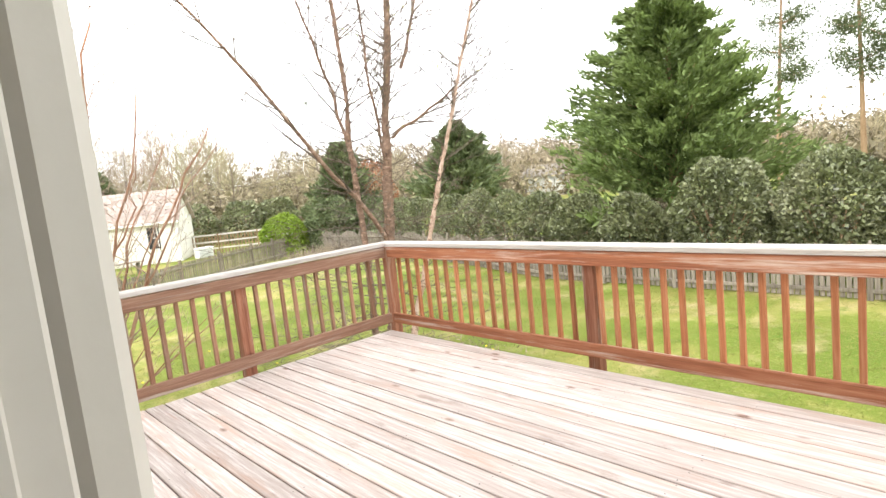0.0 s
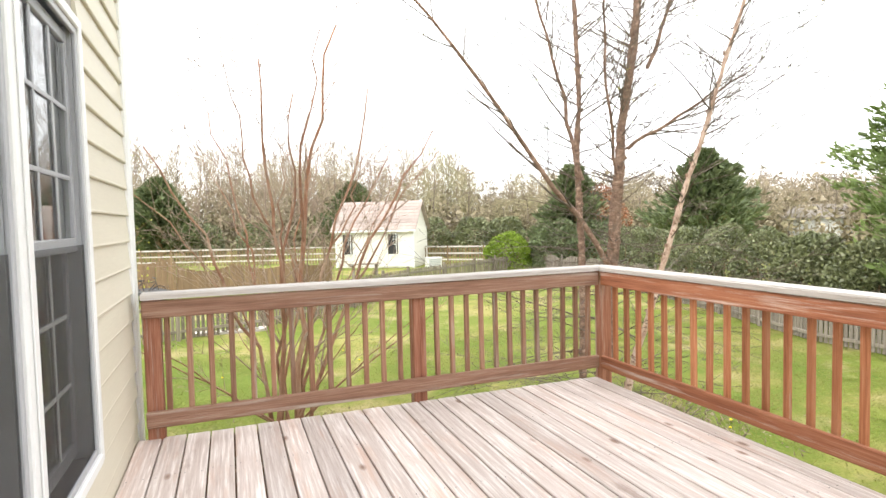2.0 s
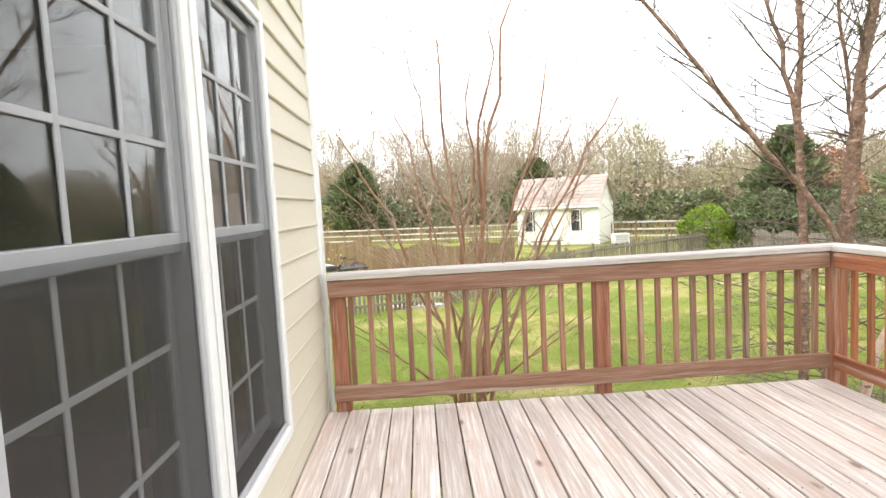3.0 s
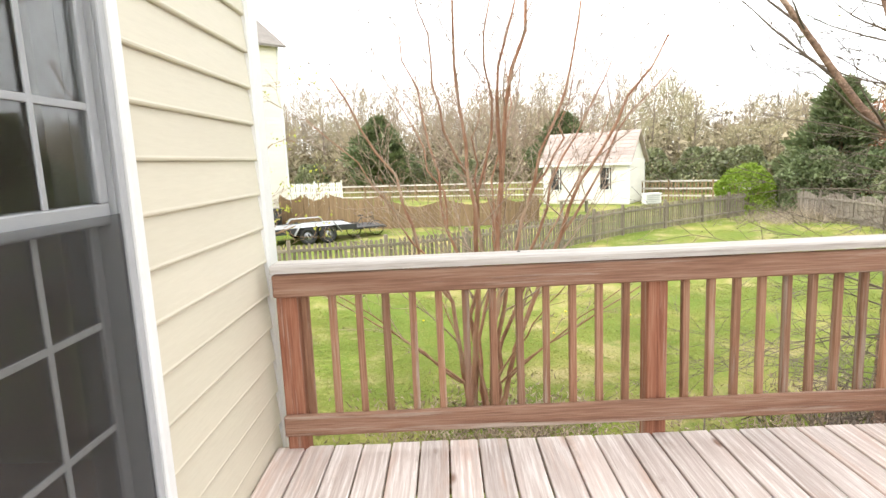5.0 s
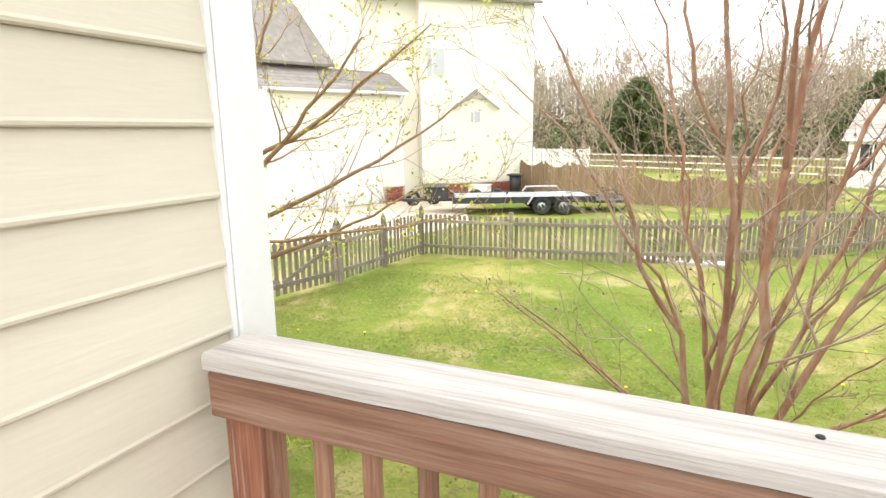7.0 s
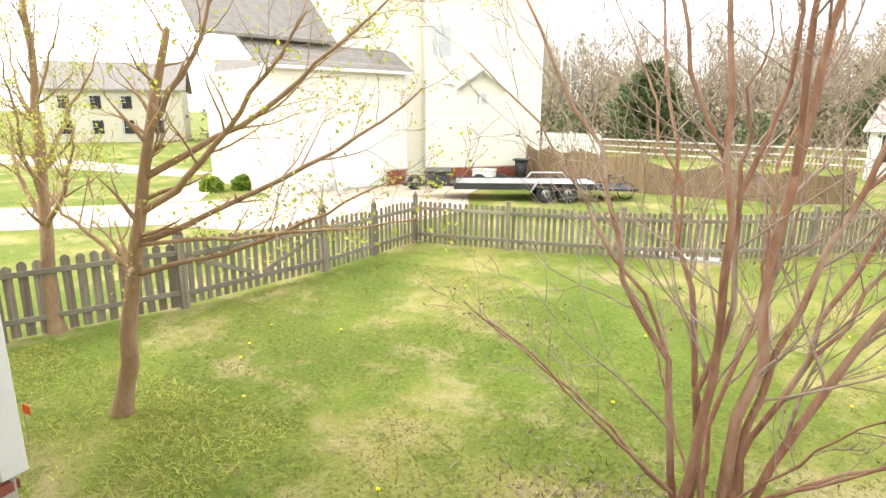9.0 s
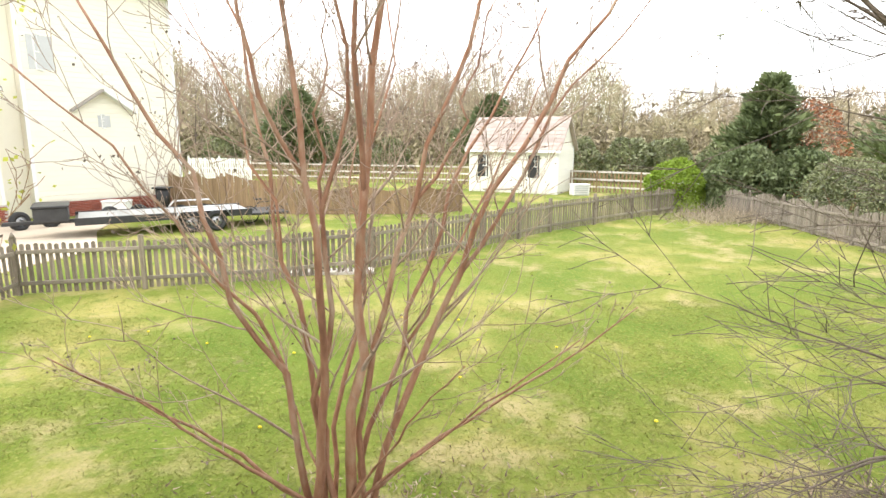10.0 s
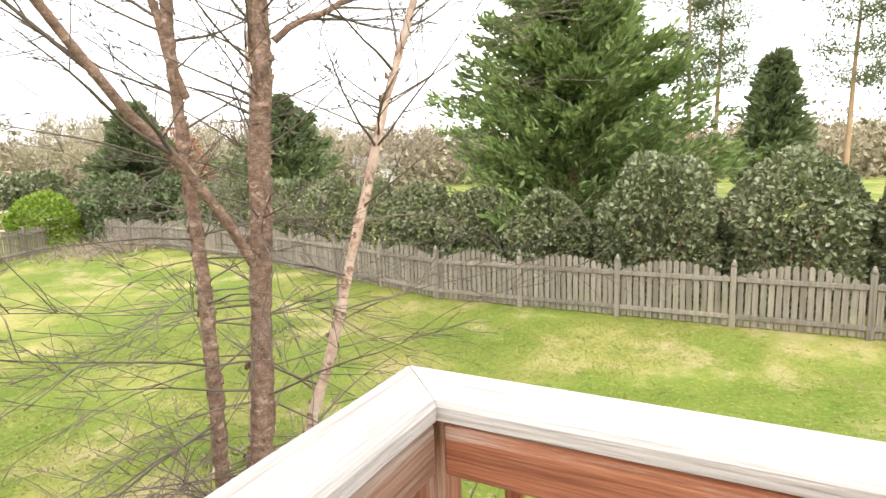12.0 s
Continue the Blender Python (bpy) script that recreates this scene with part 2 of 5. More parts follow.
def board_material():
    """Old deck board: bleached, with long grain, brown stain left in bands, knots and dark weather marks."""
    m = bpy.data.materials.new("weathered_deck_board")
    m.use_nodes = True
    n, l = m.node_tree.nodes, m.node_tree.links
    b = n["Principled BSDF"]
    tc, info = n.new("ShaderNodeTexCoord"), n.new("ShaderNodeObjectInfo")
    shift = n.new("ShaderNodeVectorMath"); shift.operation = "MULTIPLY_ADD"
    shift.inputs[1].default_value = (7.3, 91.0, 5.1)
    l.new(info.outputs["Random"], shift.inputs[0]); l.new(tc.outputs["Object"], shift.inputs[2])

    def stretched(x, y, z):
        mp = n.new("ShaderNodeMapping"); mp.inputs["Scale"].default_value = (x, y, z)
        l.new(shift.outputs[0], mp.inputs["Vector"])
        return mp.outputs[0]

    grain = noise(n, l, stretched(60, 2.2, 60), 1.0, 6, 0.65)
    ramp = n.new("ShaderNodeValToRGB")
    for i, c in enumerate([(0.47, 0.385, 0.345), (0.64, 0.56, 0.52), (0.75, 0.685, 0.65)]):
        if i > 1:
            ramp.color_ramp.elements.new(0.5)
        ramp.color_ramp.elements[i].color = rgb(c)
    for i, p in enumerate((0.32, 0.5, 0.66)):
        ramp.color_ramp.elements[i].position = p
    l.new(grain, ramp.inputs["Fac"])
    col = ramp.outputs["Color"]
    col = over(n, l, fade(n, l, noise(n, l, stretched(9, 0.9, 9), 1.0, 8, 0.7), 0.52, 0.66), col, (0.52, 0.345, 0.265), 0.65)
    col = over(n, l, fade(n, l, noise(n, l, stretched(4, 1.6, 4), 1.0, 8, 0.7), 0.60, 0.72), col, (0.27, 0.19, 0.15), 0.6)
    col = over(n, l, fade(n, l, noise(n, l, stretched(90, 3.0, 90), 1.0, 4, 0.6), 0.60, 0.70), col, (0.33, 0.24, 0.20), 0.4)
    knot = n.new("ShaderNodeTexVoronoi"); knot.inputs["Scale"].default_value = 1.0
    l.new(stretched(5.0, 2.2, 1.0), knot.inputs["Vector"])
    col = over(n, l, fade(n, l, knot.outputs["Distance"], 0.13, 0.05), col, (0.20, 0.11, 0.07), 0.85)
    hs = n.new("ShaderNodeHueSaturation")
    rnd = n.new("ShaderNodeMapRange"); rnd.inputs[3].default_value = 0.82; rnd.inputs[4].default_value = 1.14
    l.new(info.outputs["Random"], rnd.inputs[0]); l.new(rnd.outputs[0], hs.inputs["Value"])
    l.new(col, hs.inputs["Color"]); l.new(hs.outputs[0], b.inputs["Base Color"])
    b.inputs["Roughness"].default_value = 0.8
    b.inputs["Specular IOR Level"].default_value = 0.3
    bp = n.new("ShaderNodeBump"); bp.inputs["Strength"].default_value = 0.6; bp.inputs["Distance"].default_value = 0.006
    l.new(grain, bp.inputs["Height"]); l.new(bp.outputs[0], b.inputs["Normal"])
    return m


M_LAWN = ground_material()
M_DECK = board_material()


def glass():
    m = bpy.data.materials.new("window_glass")
    m.use_nodes = True
    b = m.node_tree.nodes["Principled BSDF"]
    b.inputs["Base Color"].default_value = (0.9, 0.93, 0.92, 1)
    b.inputs["Roughness"].default_value = 0.015
    b.inputs["Transmission Weight"].default_value = 1.0
    b.inputs["IOR"].default_value = 1.5
    return m


def screen_mesh(weight):
    m = bpy.data.materials.new("insect_screen")
    m.use_nodes = True
    n, l = m.node_tree.nodes, m.node_tree.links
    b = n["Principled BSDF"]
    b.inputs["Base Color"].default_value = (0.03, 0.03, 0.032, 1)
    b.inputs["Roughness"].default_value = 0.5
    t = n.new("ShaderNodeBsdfTransparent")
    mx = n.new("ShaderNodeMixShader"); mx.inputs[0].default_value = weight
    l.new(t.outputs[0], mx.inputs[1]); l.new(b.outputs[0], mx.inputs[2])
    l.new(mx.outputs[0], n["Material Output"].inputs["Surface"])
    return m


M_GLASS, M_SCREEN, M_SCREEN_THIN = glass(), screen_mesh(0.36), screen_mesh(0.05)

# ---- builders ----
BASE = {}
MESHES = {}
rng = random.Random(7)


def thing(name, at, label, category, group="", kind=""):
    e = new(name)
    e.location = at
    e.empty_display_size = 0.1
    BASE[e] = Vector(at)
    return tagged(e, label, category, group, kind)


def link(name, me, at, parent=None, turn=(0, 0, 0), label=""):
    ob = new(name, me)
    at = Vector(at)
    if parent:
        ob.parent = parent
        ob.location = at - BASE[parent]
    else:
        ob.location = at
    ob.rotation_euler = turn
    BASE[ob] = at
    if label:
        ob["label"] = label
    return ob


def block(sx, sy, sz, mat, bevel=0.004):
    """A box with chamfered edges, centred, shared between pieces of one size."""
    key = (round(sx, 3), round(sy, 3), round(sz, 3), mat.name, bevel)
    if key not in MESHES:
        bm = bmesh.new()
        bmesh.ops.create_cube(bm, size=1)
        bmesh.ops.scale(bm, vec=(sx, sy, sz), verts=bm.verts)
        if bevel:
            bmesh.ops.bevel(bm, geom=bm.edges[:], offset=min(bevel, 0.3 * min(sx, sy, sz)), segments=1, affect="EDGES")
        MESHES[key] = finish(bm, mat, "block")
    return MESHES[key]


def finish(bm, mat, name, smooth=False):
    me = bpy.data.meshes.new(name)
    bm.normal_update()
    bm.to_mesh(me)
    bm.free()
    me.materials.append(mat)
    if smooth:
        for p in me.polygons:
            p.use_smooth = True
    return me


def raw(name, verts, faces, mat, smooth=False):
    me = bpy.data.meshes.new(name)
    me.from_pydata(verts, [], faces)
    me.materials.append(mat)
    if smooth:
        me.polygons.foreach_set("use_smooth", [True] * len(me.polygons))
    me.update()
    return me


def span(name, lo, hi, mat, parent=None, bevel=0.004, label=""):
    """A chamfered box from corner to corner."""
    lo, hi = Vector(lo), Vector(hi)
    s = hi - lo
    return link(name, block(s.x, s.y, s.z, mat, bevel), (lo + hi) / 2, parent, label=label)


def cylinder(r, h, mat, sides=20, r2=None):
    key = ("cyl", r, h, mat.name, sides, r2)
    if key not in MESHES:
        bm = bmesh.new()
        bmesh.ops.create_cone(bm, cap_ends=True, segments=sides, radius1=r, radius2=r if r2 is None else r2, depth=h)
        rim = [e for e in bm.edges if len({round(v.co.z, 4) for v in e.verts}) == 1]
        bmesh.ops.bevel(bm, geom=rim, offset=min(0.1 * r, 0.02), segments=2, affect="EDGES")
        MESHES[key] = finish(bm, mat, "round", True)
    return MESHES[key]


def structure(ob, label, category):
    return tagged(ob, label, category, kind="structure")


class Limbs:
    """Collects tapered tubes into one mesh."""

    def __init__(self):
        self.v, self.f = [], []

    def tube(self, pts, radii, sides=6):
        start = len(self.v)
        for i, p in enumerate(pts):
            d = (pts[min(i + 1, len(pts) - 1)] - pts[max(i - 1, 0)]).normalized()
            a = d.cross(Vector((0.31, 0.87, 0.39))).normalized()
            b = d.cross(a)
            for k in range(sides):
                w = 2 * math.pi * k / sides
                self.v.append(tuple(p + (a * math.cos(w) + b * math.sin(w)) * radii[i]))
        for i in range(len(pts) - 1):
            for k in range(sides):
                k2 = (k + 1) % sides
                self.f.append((start + i * sides + k, start + i * sides + k2, start + (i + 1) * sides + k2, start + (i + 1) * sides + k))
        self.f.append(tuple(start + (len(pts) - 1) * sides + k for k in range(sides)))
        return self

    def mesh(self, name, mat):
        return raw(name, self.v, self.f, mat, True)


def wander(start, way, length, r, steps=7, bend=0.12, rise=0.0, seed=None):
    """A crooked line of points, and radii that taper."""
    q = seed or rng
    p, d = Vector(start), Vector(way).normalized()
    pts, rad = [p.copy()], [r]
    for i in range(steps):
        d = (d + Vector((q.uniform(-bend, bend), q.uniform(-bend, bend), q.uniform(-bend, bend) + rise))).normalized()
        p = p + d * (length / steps)
        pts.append(p.copy())
        rad.append(max(0.0024, r * (1 - 0.88 * (i + 1) / steps)))
    return pts, rad


def grow(lim, twigs, start, way, length, r, level, bend, rise, kids, seed, tips, spread=0.75, thin=0.012):
    """A branch with side branches; thin ones go into the twigs' mesh."""
    pts, rad = wander(start, way, length, r, 8 if level > 1 else 5, bend, rise, seed)
    (lim if r > thin else twigs).tube(pts, rad, 7 if r > 0.03 else 4 if r > 0.008 else 3)
    if level == 0:
        tips.append(pts[-1])
        return pts
    for _ in range(kids[-level]):
        i = seed.randint(2, len(pts) - 1)
        d = (pts[i] - pts[i - 1]).normalized()
        side = Vector((seed.gauss(0, 1), seed.gauss(0, 1), seed.gauss(0, 0.7))).normalized()
        grow(lim, twigs, pts[i], d * (1 - spread * 0.55) + side * spread, length * seed.uniform(0.3, 0.6), max(0.0034, rad[i] * 0.64), level - 1, bend * 1.2, rise, kids, seed, tips, spread, thin)
    return pts


def leaves(centres, count, reach, size, seed, long=1.6, droop=0.0):
    """Many small pointed leaves round the given points, as vertices and faces."""
    c = np.asarray(centres, dtype=float)
    g = np.random.default_rng(seed)
    p = c[g.integers(0, len(c), count)] + g.normal(0, 1, (count, 3)) * np.asarray(reach)
    a = g.normal(0, 1, (count, 3)); a[:, 2] -= droop
    a /= np.linalg.norm(a, axis=1)[:, None]
    b = np.cross(a, g.normal(0, 1, (count, 3)))
    b /= np.linalg.norm(b, axis=1)[:, None] + 1e-6
    s = size * g.uniform(0.6, 1.4, (count, 1))
    v = np.stack([p - a * s * long / 2, p + b * s / 2, p + a * s * long / 2, p - b * s / 2], axis=1).reshape(-1, 3)
    f = np.arange(count * 4).reshape(-1, 4)
    return v.tolist(), f.tolist()

# ---- ground ----
def ground_sheet():
    v, f = [], []
    rings = [0, 6, 12, 20, 30, 45, 70, 110, 200, 500, 1500, 4000]
    sides = 64
    v.append((0, 8, GZ))
    for r in rings[1:]:
        for k in range(sides):
            a = 2 * math.pi * k / sides
            v.append((r * math.cos(a), 8 + r * math.sin(a), GZ))
    for k in range(sides):
        f.append((0, 1 + k, 1 + (k + 1) % sides))
    for i in range(len(rings) - 2):
        for k in range(sides):
            k2 = (k + 1) % sides
            f.append((1 + i * sides + k, 1 + (i + 1) * sides + k, 1 + (i + 1) * sides + k2, 1 + i * sides + k2))
    return raw("ground", v, f, M_LAWN)


structure(link("ground", ground_sheet(), (0, 0, 0)), "patchy green spring lawn with dry tan spots", "lawn")


def slab(name, corners, top, thick, mat):
    v = [(x, y, top) for x, y in corners] + [(x, y, top - thick) for x, y in corners]
    n = len(corners)
    f = [tuple(range(n)), tuple(range(2 * n - 1, n - 1, -1))] + [(i, n + i, n + (i + 1) % n, (i + 1) % n) for i in range(n)]
    return link(name, raw(name, v, f, mat), (0, 0, 0))


structure(slab("driveway", [(-7.6, 18.6), (-6.6, 22), (-8.2, 25.5), (-9, 30), (-12.2, 27), (-15.3, 21.0), (-16.3, 18.9), (-19.6, 15.8), (-34, 3), (-30, -1), (-16.8, 12.7), (-13.6, 15.4), (-11.2, 15.8)], GZ + 0.03, 0.1, M_CONCRETE), "pale sunlit concrete driveway beside the fence", "driveway")
structure(slab("pavement", [(-16.4, 19.2), (-21.0, 24.8), (-22.0, 24.1), (-17.4, 18.2)], GZ + 0.034, 0.1, M_CONCRETE), "narrow pale concrete path to the neighbour's door", "path")
structure(slab("road", [(-24, 27), (-60, 30), (-120, 36), (-120, 30), (-60, 24), (-24, 24.5)], GZ + 0.02, 0.1, M_CONCRETE), "pale street beyond the neighbouring lawn", "road")

# ---- deck ----
DX, DY0, DY1 = 3.51, -2.6, 4.372
deck = thing("deck", (1.8, 1, 0), "weathered grey-pink wooden deck with long boards", "deck", kind="structure")
x = 0.016
while x < DX - 0.02:
    w = min(0.1375, DX - x)
    span("board", (x + rng.uniform(0, 0.002), DY0, -0.036), (x + w, DY1 + rng.uniform(-0.008, 0.005), rng.uniform(-0.0015, 0.0015)), M_DECK, deck, 0.004)
    x += 0.1455
span("rim_joist", (0.03, DY1 - 0.05, -0.27), (DX - 0.01, DY1 - 0.012, -0.037), M_RAIL_X, deck)
span("rim_joist", (DX - 0.05, DY0, -0.27), (DX - 0.012, DY1 - 0.055, -0.037), M_RAIL_Y, deck)
for i in range(9):
    y = DY0 + 0.3 + i * 0.75
    span("joist", (0.03, y, -0.25), (DX - 0.06, y + 0.038, -0.038), M_RAIL_X, deck)
for px, py in ((3.4, 4.2), (3.4, 1.9), (3.4, -0.6), (1.8, 4.2), (0.3, 4.2)):
    span("support_post", (px - 0.06, py - 0.06, GZ), (px + 0.06, py + 0.06, -0.252), M_POST, deck)

# nail heads on the boards
def nails():
    v, f = [], []
    x = 0.016
    while x < DX - 0.1:
        for i in range(9):
            y = DY0 + 0.32 + i * 0.75
            for dx in (0.025, 0.114):
                s = len(v)
                cx, cy = x + dx + rng.uniform(-0.006, 0.006), y + rng.uniform(-0.012, 0.012)
                for k in range(6):
                    v.append((cx + 0.0045 * math.cos(k * 1.047), cy + 0.0045 * math.sin(k * 1.047), 0.0022))
                f.append(tuple(range(s, s + 6)))
        x += 0.1455
    return raw("nail_heads", v, f, M_BLACKSTEEL)


tagged(link("nail_heads", nails(), (0, 0, 0), deck), kind="stuff")

# ---- railings ----
CAP0, CAP1 = 0.905, 0.943


def cap_mesh(a, b, along, mat, mitre_a=0.0, mitre_b=0.0, width=0.16):
    """A flat rail cap with slightly wavy, rounded edges."""
    n = 40
    q = random.Random(int(a * 100) + along)
    v, f = [], []
    for i in range(n + 1):
        t = i / n
        w1, w0 = q.uniform(-0.002, 0.002), q.uniform(-0.002, 0.002)
        lift = 0.0015 * math.sin(t * 9 + along)
        for u, z in ((0, CAP0), (0, CAP1 - 0.010), (0.008, CAP1), (width - 0.008, CAP1), (width, CAP1 - 0.010), (width, CAP0)):
            s = a + (b - a) * t
            if i == n:
                s += mitre_b * u
            if i == 0:
                s += mitre_a * u
            uu = u + (w0 if u < 0.05 else w1)
            v.append((s, uu, z + lift) if along == 0 else (uu, s, z + lift))
    for i in range(n):
        for k in range(6):
            k2 = (k + 1) % 6
            f.append((i * 6 + k, i * 6 + k2, (i + 1) * 6 + k2, (i + 1) * 6 + k))
    f += [tuple(range(5, -1, -1)), tuple(range(n * 6, n * 6 + 6))]
    me = raw("cap", v, f, mat)
    bm = bmesh.new(); bm.from_mesh(me); bmesh.ops.recalc_face_normals(bm, faces=bm.faces); bm.to_mesh(me); bm.free()
    return me


def leaning(name, size, at, mat, parent, q):
    return link(name, block(*size, mat, 0.003), at, parent, turn=(q.uniform(-0.006, 0.006), q.uniform(-0.008, 0.008), q.uniform(-0.15, 0.15)))


far_rail = thing("deck_railing", (1.8, 4.40, 0), "weathered brown wooden deck railing meeting the house wall", "railing")
outer_rail = thing("deck_railing", (3.60, 1.0, 0), "red-stained worn wooden deck railing along the outer edge", "railing")
RY, RX = 4.308, 3.523
link("cap", cap_mesh(0.072, 3.514, 0, M_CAP_X, 0, 1.0), (0, 4.302, 0), far_rail, label="sun-bleached grey flat cap")
link("cap", cap_mesh(DY0, 4.338, 1, M_CAP_Y, 0, 1.0), (3.518, 0, 0), outer_rail, label="sun-bleached grey flat cap")
span("top_rail", (0.074, RY, 0.787), (3.520, RY + 0.036, CAP0 - 0.008), M_RAIL_X, far_rail, 0.006)
span("bottom_rail", (0.074, RY, 0.080), (3.520, RY + 0.036, 0.186), M_RAIL_X, far_rail, 0.006)
span("top_rail", (RX, DY0, 0.787), (RX + 0.036, RY + 0.02, CAP0 - 0.008), M_RAIL_Y, outer_rail, 0.006)
span("bottom_rail", (RX, DY0, 0.080), (RX + 0.036, RY + 0.02, 0.186), M_RAIL_Y, outer_rail, 0.006)
for px in (0.076, 1.878):
    span("post", (px, RY + 0.037, -0.25), (px + 0.10, RY + 0.137, CAP0 - 0.002), M_POST, far_rail, 0.006, label="worn red-brown square post")
for py in (4.36, 1.868, -0.72):
    span("post", (RX + 0.037, py, -0.25), (RX + 0.137, py + 0.10, CAP0 - 0.002), M_POST, outer_rail, 0.006, label="worn red-brown square post")
for first, step, n in ((0.212, 0.1303, 13), (2.07, 0.1250, 12)):
    for i in range(n):
        leaning("baluster", (0.034, 0.034, 0.80), (first + step * i, RY + 0.055, 0.475), M_BAL_X, far_rail, rng)
far_rail.rotation_euler = (0, 0, radians(0.6))
far_rail.location.y += 0.018
for first, step, n in ((4.20, 0.1415, 16), (1.828, 0.1235, 21), (-0.80, 0.13, 13)):
    for i in range(n):
        leaning("baluster", (0.034, 0.034, 0.80), (RX + 0.055, first - step * i, 0.475), M_BAL_Y, outer_rail, rng)

# ---- the house behind the camera ----
WALL_T = 0.2
HY0, HY1, TOP, FOUND = -4.0, 4.585, 5.4, -0.47
WIN = [(1.44, 2.35), (2.475, 3.285)]
WZ0, WZ1 = 0.33, 2.25
DOOR = (-1.62, 0.245)
wall = thing("wall_house", (0, 0, GZ), "cream clapboard house wall with white corner trim", "wall", kind="structure")


def wall_core(y0, y1, z0, z1):
    span("wall_panel", (-WALL_T, y0, z0), (-0.012, y1, z1), M_ROOM, wall, 0)


wall_core(HY0, DOOR[0], GZ, TOP)
wall_core(DOOR[0], DOOR[1], GZ, -0.04)
wall_core(DOOR[0], DOOR[1], 2.08, TOP)
wall_core(DOOR[1], WIN[0][0], GZ, TOP)
wall_core(WIN[0][0], WIN[1][1], GZ, WZ0)
wall_core(WIN[0][0], WIN[1][1], WZ1, TOP)
wall_core(WIN[0][1], WIN[1][0], WZ0, WZ1)
wall_core(WIN[1][1], HY1, GZ, TOP)


def course_mesh(length, h):
    """One clapboard course along y: flat face, a rounded butt at the bottom, shadow lip behind."""
    key = ("course", round(length, 3), h)
    if key not in MESHES:
        prof = [(-0.012, h), (-0.002, h), (0.012, 0.018), (0.0145, 0.011), (0.013, 0.004), (0.008, 0.0), (-0.012, 0.0)]
        v = [(x, -length / 2, z) for x, z in prof] + [(x, length / 2, z) for x, z in prof]
        n = len(prof)
        f = [(i, i + 1, n + i + 1, n + i) for i in range(n - 1)] + [tuple(range(n))[::-1], tuple(range(n, 2 * n))]
        me = raw("course", v, f, M_SIDING)
        bm = bmesh.new(); bm.from_mesh(me); bmesh.ops.recalc_face_normals(bm, faces=bm.faces); bm.to_mesh(me); bm.free()
        MESHES[key] = me
    return MESHES[key]


EXPO = 0.168
z = 1.103 - 16 * EXPO
while z < TOP - 0.1:
    blocked = [(HY0, HY0)]
    if z + EXPO > -0.04 and z < 2.10:
        blocked.append((DOOR[0] - 0.10, DOOR[1] + 0.10))
    if z + EXPO > WZ0 - 0.06 and z < WZ1 + 0.06:
        blocked.append((WIN[0][0] - 0.055, WIN[1][1] + 0.055))
    blocked.append((HY1 - 0.12, HY1))
    for (_, a), (b, _) in zip(blocked, blocked[1:]):
        if b - a > 0.05:
            link("siding_course", course_mesh(b - a, EXPO - 0.001), (0, (a + b) / 2, z), wall)
    z += EXPO
# corner board, J-channel and the return round the corner
span("corner_board", (-0.012, HY1 - 0.112, FOUND), (0.026, HY1 + 0.02, TOP), M_WHITE, wall, 0.006, label="white vinyl corner trim")
span("channel", (-0.011, HY1 - 0.128, FOUND), (0.020, HY1 - 0.1125, TOP), M_WHITE, wall, 0.004)
span("corner_return", (-0.13, HY1 + 0.001, FOUND), (-0.0125, HY1 + 0.02, TOP), M_WHITE, wall, 0.006)

# rooms inside, closed and unlit
room = structure(span("wall_inside", (-4.2, HY0, GZ), (-4.0, HY1, TOP), M_ROOM, None, 0), "plain dim back wall of the room", "wall")
structure(span("wall_inside_end", (-4.0, HY0 - 0.2, GZ), (0, HY0 - 0.001, TOP), M_ROOM, None, 0), "plain dim end wall of the room", "wall")
structure(span("wall_inside_side", (-4.0, HY1 - 0.2, GZ), (-WALL_T - 0.002, HY1 - 0.001, TOP), M_SIDING, None, 0), "plain side wall of the house", "wall")
structure(span("floor", (-4.0, HY0, -0.14), (-WALL_T - 0.002, HY1 - 0.201, -0.04), M_TRUNK2, None, 0), "brown wooden room floor behind the door", "floor")
structure(span("ceiling", (-4.0, HY0, 2.5), (-WALL_T - 0.002, HY1 - 0.201, 2.6), M_ROOM, None, 0), "plain painted room ceiling", "ceiling")
structure(span("roof", (-4.4, HY0 - 0.4, TOP), (0.35, HY1 + 0.35, TOP + 0.2), M_ROOFGREY, None, 0.02), "grey house roof edge above the wall", "roof")


